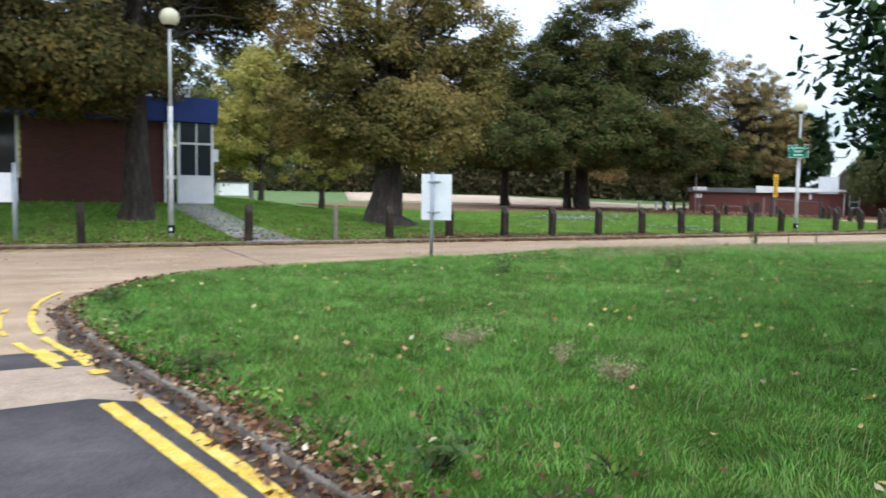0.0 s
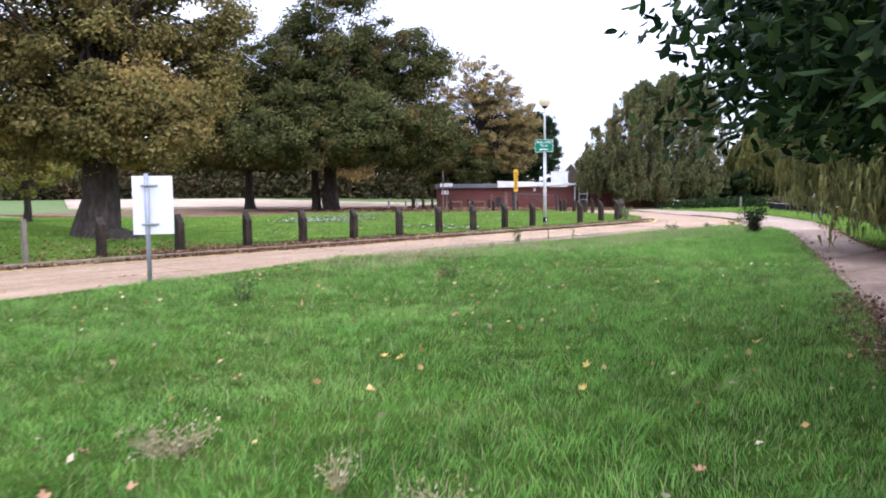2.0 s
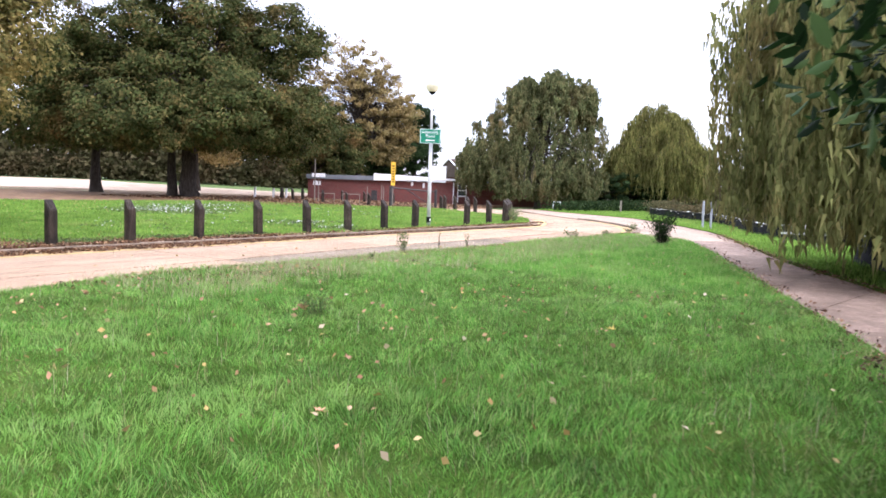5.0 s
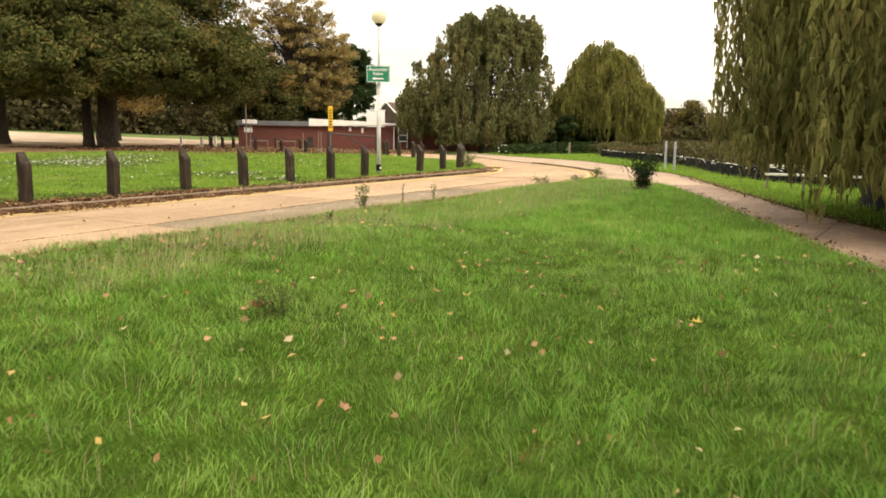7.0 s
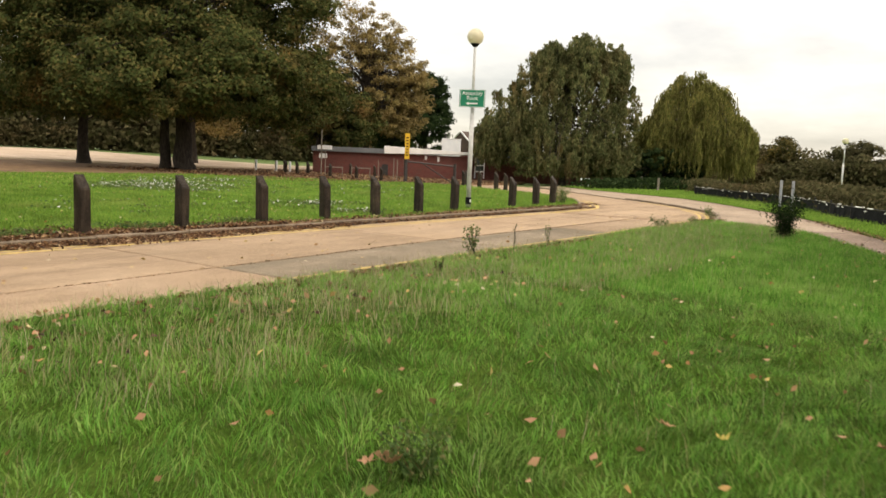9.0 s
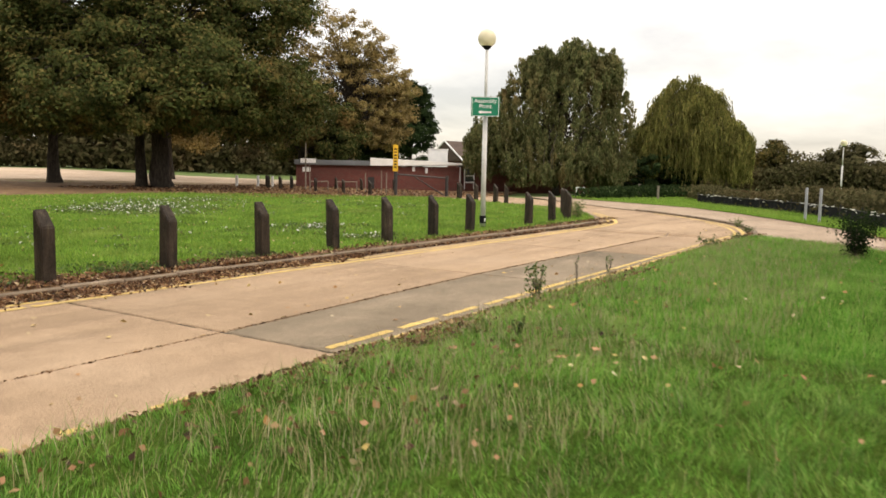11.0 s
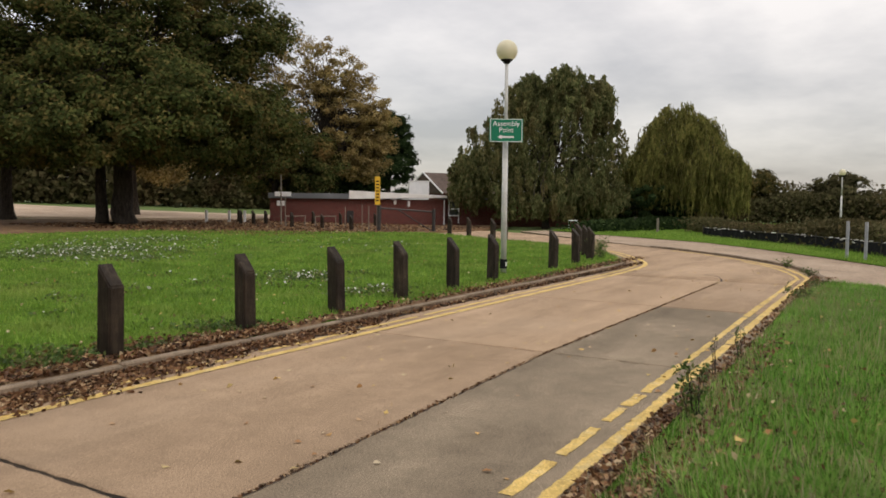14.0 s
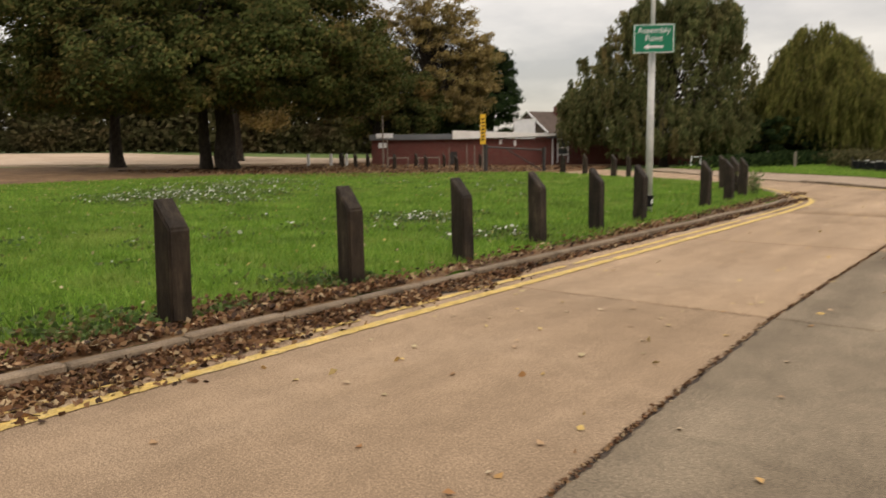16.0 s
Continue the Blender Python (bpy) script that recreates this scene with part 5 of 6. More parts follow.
part("door_rail", box(bmesh.new(), 4.88, -0.16, 0.95, 0.42, 0.06, 0.12, 0.008), M_WHITE, dr)
part("wall_box", box(bmesh.new(), 6.45, -0.2, 1.6, 0.18, 0.2, 0.45, 0.01), M_WHITE, hut)
part("roof_light", box(bmesh.new(), 5.3, 5.5, 3.8, 2.0, 3.0, 0.95, 0.02), M_OFFWHITE, hut, "pale raised roof light")


# ---- black mesh fence with white ties ----
def fence(line, height, label, seed):
    rng = np.random.default_rng(seed)
    root = tagged(empty("mesh_fence", 0, 0), label, "fence")
    p = rounded(line, 2.4)
    for i, (a, b) in enumerate(zip(p, p[1:])):
        za, zb = float(level(*a)) - 0.06, float(level(*b)) - 0.06
        part("post", rod(bmesh.new(), (*a, za - 0.1), (*a, za + height + 0.12), 0.03, n=8), M_DARKMETAL, root)
        bm = bmesh.new()
        n = 8
        lo = [bm.verts.new((a[0] + (b[0] - a[0]) * k / n + rng.normal(0, 0.03), a[1] + (b[1] - a[1]) * k / n + rng.normal(0, 0.03), za + (zb - za) * k / n - 0.03)) for k in range(n + 1)]
        hi = [bm.verts.new((a[0] + (b[0] - a[0]) * k / n, a[1] + (b[1] - a[1]) * k / n, za + (zb - za) * k / n + height - 0.05 * math.sin(math.pi * k / n) + rng.normal(0, 0.012))) for k in range(n + 1)]
        for k in range(n):
            bm.faces.new((lo[k], lo[k + 1], hi[k + 1], hi[k]))
        r = bmesh.ops.extrude_face_region(bm, geom=list(bm.faces))
        bmesh.ops.translate(bm, verts=[v for v in r["geom"] if isinstance(v, bmesh.types.BMVert)], vec=(0.012, -0.012, 0))
        part("mesh_panel", bm, M_BLACK, root)
        bm = bmesh.new()
        rod(bm, (*a, za + height - 0.01), (*b, zb + height - 0.01), 0.016, n=6)
        part("top_rail", bm, M_DARKMETAL, root)
        for k in range(6):
            t, w = rng.uniform(0.02, 0.9), rng.uniform(0.04, 0.22)
            q = np.array([a[0] + (b[0] - a[0]) * t, a[1] + (b[1] - a[1]) * t, za + (zb - za) * t + height - (0.0 if k < 4 else rng.uniform(0.03, 0.13))])
            d = np.array([(b[0] - a[0]) * w, (b[1] - a[1]) * w, rng.normal(0, 0.02)])
            part("white_tie", rod(bmesh.new(), q, q + d * rng.uniform(0.3, 1.0), rng.uniform(0.014, 0.024), n=6), M_OFFWHITE, root, "loose white rope tie")
    return root


fence([(59.0, 23.9), (55, 21.0), (50, 17.2), (45, 14.6), (40, 12.6), (35.5, 9.6), (34, 6.5), (33.5, 1), (33, -8)], 0.56, "low black mesh fence with white tied top rail", 61)
cover = tagged(empty("covered_barrier", 26.0, 6.1, 0.04, 24), "black plastic covered barrier on the verge", "barrier")
rngc = np.random.default_rng(62)
bm = bmesh.new()
bmesh.ops.create_grid(bm, x_segments=14, y_segments=6, size=0.5)
for v in bm.verts:
    v.co.x, v.co.y = v.co.x * 2.6 + 0.2, v.co.y * 1.1
    v.co.z = 0.58 + 0.12 * math.sin(v.co.x * 3.1) + rngc.normal(0, 0.06)
r = bmesh.ops.extrude_edge_only(bm, edges=[e for e in bm.edges if e.is_boundary])
for v in [q for q in r["geom"] if isinstance(q, bmesh.types.BMVert)]:
    v.co.z = -0.02
    v.co.x *= 1.04
    v.co.y *= 1.08
part("cover_sheet", bm, M_BLACK, cover, soft_shade=True)
bridge_rail = tagged(empty("bridge_rail", 32.3, 9.9, 0.0, -85), "pale double rail on short posts beyond the willow", "rail")
for zz in (0.42, 0.68):
    part("rail", box(bmesh.new(), 2.0, 0, zz, 4.2, 0.05, 0.07, 0.01), M_OFFWHITE, bridge_rail)
for i in range(5):
    part("post", box(bmesh.new(), i * 1.0, 0.06, -0.1, 0.07, 0.06, 0.9, 0.008), M_PALETIMBER, bridge_rail)
for x, y in ((43.0, 15.6), (42.2, 15.0)):
    p = tagged(part("steel_post", rod(bmesh.new(), (0, 0, -0.2), (0, 0, 1.25), 0.055, n=10), M_STEEL), "plain grey steel post before the mesh fence", "post", "posts before the fence")
    p.matrix_world = pose(x, y, 0.04)
for x, y in ((62.5, 27.5), (66, 30)):
    p = tagged(part("timber_post", rod(bmesh.new(), (0, 0, -0.2), (0, 0, 0.9), 0.08, n=8), M_PALETIMBER), "short grey timber post at the verge", "post", "posts on the far verge")
    p.matrix_world = pose(x, y, 0.0)


# ---- trees ----
tree("oak_tree", 45.8, 58.1, 20.0, 11.5, 3.4, 0.72, M_OAK, "large dark green oak with spreading crown", 71, 165000, 0.24, 700, flare=1.3, twigs=130, clump=0.085, shell=0.3, squash=1.0,
     shape=[(0, 0, 11.5, 8.5, 7.5), (-5.5, 0, 8, 6, 4.2), (5.0, -1, 9.0, 5.5, 4.8), (1.0, 0, 16.8, 5.0, 3.2), (7.5, 0, 6.5, 4.4, 2.8), (-8, 1, 6, 3.5, 2.2), (4, -5, 6.5, 5, 3), (-3, -5, 6, 5, 2.6), (-6.5, 0, 13.0, 5.0, 4.2), (-9, 0, 9.5, 4, 3), (7.2, 0, 13.2, 3.6, 3.2)])
tree("oak_tree", 45.2, 59.3, 16.0, 8.0, 4.2, 0.42, M_OAK, "dark green oak with slimmer trunk", 72, 42000, 0.26, 260, lean=(-0.5, 0.2), clump=0.1, flare=1.3)
tree("oak_tree", 65.5, 63.0, 12.6, 6.0, 2.4, 0.42, M_OAK, "lower dark green oak beside the hall", 70, 46000, 0.26, 300, clump=0.1, shell=0.2,
     shape=[(0, 0, 6.5, 4.6, 4.6), (2.8, 0, 5.0, 3.2, 2.8), (-2, 0, 8.5, 3.4, 2.6)])
tree("oak_tree", 45.7, 71.2, 15.0, 8.5, 3.6, 0.5, M_OAK, "dark green oak beyond the lawn", 73, 40000, 0.34, 260, clump=0.11)
tree("autumn_tree", 12.0, 25.9, 11.5, 5.6, 2.0, 0.62, M_OLIVE, "olive-brown autumn tree with thick flared trunk", 74, 105000, 0.125, 560, flare=2.2, twigs=190, clump=0.08, shell=0.2, thin_top=0.75,
     shape=[(0, 0, 5.2, 3.1, 3.0), (-2.0, 0.5, 4.2, 2.3, 2.0), (2.2, 0, 5.0, 2.4, 2.5), (0.3, 0, 8.5, 2.8, 2.6), (-2.4, 0, 7.3, 2.2, 2.4), (3.0, 0, 7.6, 2.2, 2.2), (0.5, -1.6, 3.6, 2.0, 1.4)])
tree("autumn_tree", 3.4, 25.4, 12.5, 6.4, 3.0, 0.46, M_SHADEDLEAF, "broad autumn tree shading the brick building", 75, 120000, 0.145, 600, twigs=130, clump=0.085, shell=0.2,
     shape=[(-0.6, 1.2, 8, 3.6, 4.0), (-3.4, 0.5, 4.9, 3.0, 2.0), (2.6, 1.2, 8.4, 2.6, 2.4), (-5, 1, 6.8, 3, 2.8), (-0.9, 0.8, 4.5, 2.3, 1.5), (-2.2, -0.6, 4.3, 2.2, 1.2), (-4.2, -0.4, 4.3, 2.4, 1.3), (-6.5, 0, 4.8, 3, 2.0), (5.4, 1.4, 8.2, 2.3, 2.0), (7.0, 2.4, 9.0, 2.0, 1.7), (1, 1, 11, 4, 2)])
tree("yellow_tree", 12.6, 46.0, 9.6, 4.4, 1.4, 0.2, M_YELLOWTREE, "small tree with yellow autumn leaves", 76, 34000, 0.17, 260)
tree("yellow_tree", 15.5, 60.0, 13.0, 4.6, 2.0, 0.2, M_BIRCH, "tall pale green tree beyond the lawn", 106, 26000, 0.24, 220, bark=M_PALEBARK)
tree("yellow_tree", 18.4, 52.0, 7.0, 3.2, 1.6, 0.25, M_YELLOWTREE, "small yellowing tree on the far lawn", 77, 16000, 0.19, 160)
tree("yellow_tree", 8.6, 55.0, 11.0, 3.6, 2.4, 0.16, M_BIRCH, "slender pale birch behind the building", 78, 18000, 0.2, 160, bark=M_PALEBARK)
tree("brown_tree", 71.2, 61.8, 19.0, 7.0, 3.0, 0.4, M_BROWNTREE, "tall brown autumn tree thinning at the top", 79, 62000, 0.2, 900, twigs=330, clump=0.05, shell=0.15,
     thin_top=0.55, shape=[(-0.5, 0, 9, 5.6, 5.5), (-2.5, 0, 14.5, 4.0, 4.4), (2.6, 0, 10.5, 3.6, 3.6), (3.8, 0, 6, 2.8, 3.0), (0.5, 0, 13.6, 3.6, 3.2), (-5.5, 0, 9.5, 4.0, 5.0), (4.6, 0, 8.6, 2.4, 2.6)])
tree("brown_tree", 62.0, 78.0, 19.0, 8.0, 3.0, 0.45, M_BROWNTREE, "tall brown autumn tree behind the oaks", 80, 36000, 0.32, 300, thin_top=0.5, twigs=120)
tree("dark_tree", 82.6, 62.4, 11.6, 3.3, 1.2, 0.35, M_DARKLEAF, "dense dark green tree behind the hall", 81, 24000, 0.28, 200)
tree("dark_tree", 78.0, 63.5, 10.0, 4.0, 1.2, 0.35, M_DARKLEAF, "dense dark green tree behind the hall", 82, 20000, 0.3, 170)
tree("birch_tree", 68.0, 37.6, 12.4, 6.0, 0.7, 0.26, M_BIRCH, "tall grey-green birch with drooping sprays", 83, 105000, 0.29, 1500, droop=(0, 0, -1.1), slim=0.42, squash=5.0, twigs=170, clump=0.03, shell=0.1,
     shape=[(0.8, 0, 6.2, 4.6, 5.0), (-2.2, 0, 6.4, 3.4, 4.0), (3.4, 0, 5.8, 2.6, 5.0), (-4.6, 0, 4.8, 2.6, 3.0), (-6.0, 0, 3.6, 1.7, 1.8), (1.2, 0, 10.2, 1.9, 2.0), (3.7, 0, 9.4, 1.4, 2.2), (-1.5, 0, 9.8, 1.6, 1.7), (0, -1, 2.6, 4.6, 2.0), (3.5, -1, 2.8, 2.6, 2.2)])
tree("laurel_bush", 73.5, 31.0, 3.4, 4.0, 0.2, 0.2, M_DARKLEAF, "dark evergreen undergrowth below the birch", 85, 20000, 0.2, 160, category="bush")
willow("willow_tree", 75.9, 29.3, 11.0, 4.9, 0.4, "green-gold weeping willow beyond the bend", 86, 3000, 36, 0.42, (0.3, 2.0), M_GOLDWILLOW, 0.10, 0.16, 1.3, 1.2, 85, (0.62, 1.25))
willow("willow_tree", 24.6, 4.3, 9.8, 5.7, 0.45, "large weeping willow hanging over the footpath", 87, 5000, 60, 0.29, (0.15, 1.0), spread=0.18, slim=0.24, reach=2.6, ragged=0.85, limbs=80)

# the broad-leaved tree that reaches over the lawn
rngt = np.random.default_rng(91)
over = tagged(empty("broadleaf_tree", 10.6, -0.7, 0.05), "broad-leaved tree with low glossy green branches", "tree")
paths = [[(np.array([0, 0, -0.1]), 0.36), (np.array([0, 0, 0.3]), 0.26), (np.array([-0.1, 0.1, 1.8]), 0.22), (np.array([-0.2, 0.2, 4.2]), 0.14), (np.array([-0.2, 0.2, 6.3]), 0.05)]]
C = []
while len(C) < 560:
    a, rr = rngt.uniform(0, 2 * np.pi), 5.5 * math.sqrt(rngt.uniform(0.02, 1))
    zz = 2.05 + 0.45 * rngt.uniform() ** 2 + rngt.uniform(0, 1) ** 1.3 * 4.2 * (1 - (rr / 6.3) ** 2)
    C.append((rr * math.cos(a), rr * math.sin(a), zz))
for _ in range(520):
    a, rr = rngt.uniform(0, 2 * np.pi), rngt.uniform(3.4, 6.1)
    C.append((rr * math.cos(a), rr * math.sin(a), 2.02 + 2.0 * rngt.uniform() ** 1.6))
for _ in range(230):
    a, rr = rngt.uniform(0, 2 * np.pi), rngt.uniform(5.2, 6.5)
    C.append((rr * math.cos(a), rr * math.sin(a), rngt.uniform(2.3, 4.4)))
# Unseen upper crown, added to keep the grass and path below in shade.
for _ in range(330):
    a, rr = rngt.uniform(0, 2 * np.pi), 5.9 * math.sqrt(rngt.uniform(0.02, 1))
    C.append((rr * math.cos(a), rr * math.sin(a), 4.2 + rngt.uniform(0, 1) * 8.5 * (1 - (rr / 6.9) ** 2)))
C = np.array(C)
for k in rngt.permutation(len(C))[:210]:
    paths.append(limb((-0.15, 0.15, min(rngt.uniform(1.6, 4.0) + max(0, C[k][2] - 5) * 0.5, 6.0)), C[k], 0.05, 0.008, rngt, 0.06))
tv, tf = tubes(paths, 7)
link_mesh("trunk", tv, tf, M_BARK, over, flat=False)
pts = (C[:, None] + np.clip(rngt.normal(size=(len(C), 56, 3)), -1.7, 1.7) * np.array([0.27, 0.27, 0.15])).reshape(-1, 3)
n = len(pts)
ax = rngt.normal(size=(n, 3)) * 0.5 + np.array([0, 0, -0.5]) + 0.5 * pts / (np.linalg.norm(pts, axis=1)[:, None] + 1e-9)
ax /= np.linalg.norm(ax, axis=1)[:, None]
bx = np.cross(ax, rngt.normal(size=(n, 3)) * 0.6 + np.array([0, 0, 1.0]) + 0.4 * pts / 5)
bx /= np.linalg.norm(bx, axis=1)[:, None]
nx = np.cross(ax, bx)
ls = (0.138 * rngt.uniform(0.7, 1.3, n))[:, None]
shape = ((-0.5, 0, 0), (-0.2, 0.2, 0.06), (0.18, 0.19, 0.07), (0.5, 0, -0.05), (0.18, -0.19, 0.07), (-0.2, -0.2, 0.06))
v = np.stack([pts + ls * (ax * a + bx * b + nx * c) for a, b, c in shape], 1).reshape(-1, 3)
o = 6 * np.arange(n)[:, None]
f = np.vstack([o + [0, 1, 2, 3], o + [0, 3, 4, 5]])
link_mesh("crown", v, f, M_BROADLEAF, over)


def belt(name, line, height, depth, n, leaf, mat, label, seed, base=0.0, kind="stuff"):
    """A far line of wood or hedge as one mass of leaf clumps with an uneven top."""
    rng = np.random.default_rng(seed)
    p = rounded(line, 1.0)
    p = np.array(p)
    k = rng.integers(0, len(p), n)
    bumps = np.array([noise.noise(Vector((i * 0.07, seed, 0))) + 0.5 * noise.noise(Vector((i * 0.21, seed, 5))) for i in range(len(p))])
    top = height * np.clip(0.85 + 0.6 * bumps[k], 0.5, 1.25)
    t = rng.uniform(0, 1, n) ** 0.85
    x = p[k, 0] + rng.normal(0, depth, n)
    y = p[k, 1] + rng.normal(0, depth, n)
    z = level(x, np.minimum(y, 130)) + base + t * top
    v, f = leaf_cloud(np.column_stack([x, y, z]), leaf, rng, 0.85, None, 0.0, True)
    ob = link_mesh(name, v, f, mat)
    return tagged(ob, label, "trees", kind=kind)


belt("far_hedge", [(112, 52), (102, 34), (99, 14), (92, -6), (78, -26), (60, -36)], 4.9, 1.3, 80000, 0.28, M_HEDGE, "dark olive hedge and scrub behind the fence", 95)
# Lower second layer of leaves, added as the hedge's shaded foot.
belt("far_hedge_shade", [(110, 52), (99.5, 34), (96, 14), (89, -6), (75, -26)], 3.0, 1.0, 26000, 0.34, M_HEDGE, "lower leaf layer added as shade at the foot of the hedge", 96)
belt("fence_scrub", [(66, 25.5), (58, 20.5), (50, 15.8), (44, 12.6), (38.5, 9.6), (36.5, 5), (36, -6)], 1.15, 0.6, 30000, 0.16, M_HEDGE, "dark scrub close behind the mesh fence", 103)
belt("far_woods", [(-60, 118), (-20, 122), (20, 126), (60, 118), (86, 98), (104, 84)], 9.0, 2.0, 48000, 0.88, M_HEDGE, "brown autumn woodland beyond the car park", 97)
belt("far_woods_green", [(-60, 112), (-10, 118), (30, 121), (66, 112), (90, 92)], 3.6, 1.2, 40000, 0.5, M_HEDGE, "dark green hedge beyond the car park", 98)
belt("far_woods_yellow", [(-30, 80), (-8, 84), (4, 88), (16, 96)], 9.0, 2.5, 12000, 0.5, M_YELLOWTREE, "yellowing trees beyond the building", 99)
belt("south_trees", [(-40, -40), (0, -48), (40, -46), (70, -38)], 9.0, 3.0, 12000, 0.9, M_OLIVE, "trees closing the park to the south", 100)
# Dark leaf strip put in for the shadow beneath the far trees.
belt("verge_shade_strip", [(60, 31.5), (66, 29.5), (72, 27), (80, 26)], 0.8, 0.7, 5000, 0.2, M_DARKLEAF, "low dark leaves standing in for shade along the far verge", 101)
for i, (x, y, h, r) in enumerate(((101, 27.5, 5.6, 3.6), (100, 19.5, 5.0, 3.4), (98, 10.5, 5.3, 3.4), (95, 2.0, 5.2, 3.4), (104, 36, 5.2, 3.2))):
    tree("hedge_tree", x, y, h, r, 0.3, 0.18, M_HEDGE if i % 2 else M_SHADEDLEAF, "rounded scrub tree standing in the far hedge", 180 + i, 9000, 0.3, 120, twigs=20, shell=0.15, clump=0.16)
tree("bare_tree", 121, 6.0, 14, 5.5, 3.0, 0.3, M_BROWNTREE, "thin almost bare autumn tree", 102, 5000, 0.4, 120, thin_top=0.5, twigs=118)

shed = tagged(empty("low_shed", 22, 96, float(level(22, 96))), "pale low shed behind a fence", "shed")
part("wall", box(bmesh.new(), 0, 0, -0.2, 3.4, 2.4, 1.5), M_OFFWHITE, shed)
part("roof", box(bmesh.new(), 0, 0, 1.3, 3.6, 2.6, 0.15, 0.03), M_FASCIA, shed)
shed2 = tagged(empty("low_shed", 9.5, 78, float(level(9.5, 78))), "pale low shed beyond the lawn", "shed")
part("wall", box(bmesh.new(), 0, 0, -0.2, 2.2, 2.2, 1.0), M_OFFWHITE, shed2)
part("roof", box(bmesh.new(), 0, 0, 0.8, 2.4, 2.4, 0.12, 0.03), M_FASCIA, shed2)


# ---- grass ----
grng = np.random.default_rng(111)


def scatter(n, poly, rng, x=(0, 1), y=(0, 1), margin=0.0):
    px, py = rng.uniform(*x, n), rng.uniform(*y, n)
    ok = inside(px, py, poly)
    px, py = px[ok], py[ok]
    if margin:
        ok = edge_distance(px, py, poly) > margin * rng.uniform(0, 1, len(px))
        px, py = px[ok], py[ok]
    return px, py


ISL = [(float(a), float(b)) for a, b in ISLAND]
px, py = scatter(500000, ISL, grng, (0.5, 18), (-2, 15.7), 0.12)
gap = np.array([noise.noise(Vector((a * 5.0, b * 5.0, 9))) for a, b in zip(px, py)])
ok = gap + grng.uniform(-0.45, 0.45, len(gap)) > -0.12
px, py = px[ok], py[ok]
tuft = np.array([noise.noise(Vector((a * 0.55, b * 0.55, 0))) for a, b in zip(px, py)])
tuft2 = np.array([noise.noise(Vector((a * 3.1, b * 3.1, 4))) for a, b in zip(px, py)])
tagged(blades("grass", px, py, mound(px, py) - 0.005, (0.072 * (1 + 0.7 * tuft) * (1 + 0.7 * tuft2)), 0.0066, M_BLADE, grng, 1.1), "long lush green grass blades with dry stalks", "grass", kind="stuff")
px, py = scatter(430000, ISL, grng, (0.5, 17.8), (-2, 15.7), 0.1)
tagged(blades("grass", px, py, mound(px, py) - 0.005, 0.05, 0.008, M_UNDER, grng, 0.9, seg=1), "short fine undergrowth of green grass", "grass", kind="stuff")
px, py = scatter(190000, ISL, grng, (17.5, 32.5), (4, 15.7), 0.12)
tagged(blades("grass", px, py, mound(px, py) - 0.005, 0.09, 0.013, M_BLADE, grng, seg=1), "green grass towards the path junction", "grass", kind="stuff")
NL = [(float(a), float(b)) for a, b in NORTH_LAWN]
px, py = scatter(165000, NL, grng, (6, 44), (20.9, 34), 0.05)
ok = grng.uniform(0, 1, len(px)) < np.clip((py - 20.75) / 0.9, 0.22, 1)
px, py = px[ok], py[ok]
tagged(blades("grass", px, py, level(px, py) + 0.08, 0.075, 0.016, M_BLADEFAR, grng, 0.9, seg=1), "mown green lawn grass behind the bollards", "grass", kind="stuff")
px, py = scatter(95000, NL, grng, (-12, 50), (21.2, 50))
tagged(blades("grass", px, py, level(px, py) + 0.08, 0.10, 0.036, M_BLADEFAR, grng, seg=1), "distant mown lawn grass", "grass", kind="stuff")
EL = EAST_LAWN
px, py = scatter(160000, EL, grng, (10, 62), (-4, 34))
ok = grng.uniform(0, 1, len(px)) < np.clip(1.4 - px / 60, 0.3, 1)
tagged(blades("grass", px[ok], py[ok], level(px[ok], py[ok]) + 0.045, 0.11, 0.022, M_BLADEFAR, grng, seg=1), "rough verge grass along the footpath", "grass", kind="stuff")
# dry seed stalks on the near lawn
px, py = scatter(5200, ISL, grng, (2, 30), (2, 15.6))
tagged(blades("dry_stalks", px, py, mound(px, py), 0.17, 0.004, M_STRAW, grng, 0.35), "thin dry straw-coloured grass stalks", "grass", kind="stuff")
px, py = scatter(15000, ISL, grng, (11, 31), (12.4, 15.6))
keep = grng.uniform(0, 1, len(px)) < 0.35 + 0.65 * (np.sin(px * 1.7) * np.sin(py * 2.1 + px) > 0)
px, py = px[keep], py[keep]
tagged(blades("dry_stalks", px, py, mound(px, py), 0.18, 0.004, M_STRAW, grng, 0.55), "pale dry seed stalks near the road", "grass", kind="stuff")


# ---- fallen leaves ----
def litter(name, x, y, z, size, mat, label, rng, flat_by=0.75):
    v, f = leaf_cloud(np.column_stack([x, y, z]), size, rng, 0.7, None, flat_by)
    return tagged(link_mesh(name, v, f, mat), label, "leaves", kind="stuff")


n = 15000
x = np.concatenate([grng.uniform(-8, 36, 5000), grng.uniform(12, 22.2, 10000)])
drift = 0.35 + 0.65 * np.abs(np.sin(x * 1.7 + np.sin(x * 0.9) * 2)) + 0.5 * np.exp(-((x - 16.6) / 1.3) ** 2)
y = 20.75 - np.abs(grng.normal(0, 0.16, n)) * drift * np.where(x < 21.9, 1.0, 0.5)
litter("gutter_leaves", x, y, 0.012 + grng.uniform(0, 0.05, n) * np.exp(-((20.75 - y) / 0.2) ** 2), 0.062, M_LITTER, "brown curled leaves heaped in the gutter", grng, 0.55)
n = 10500
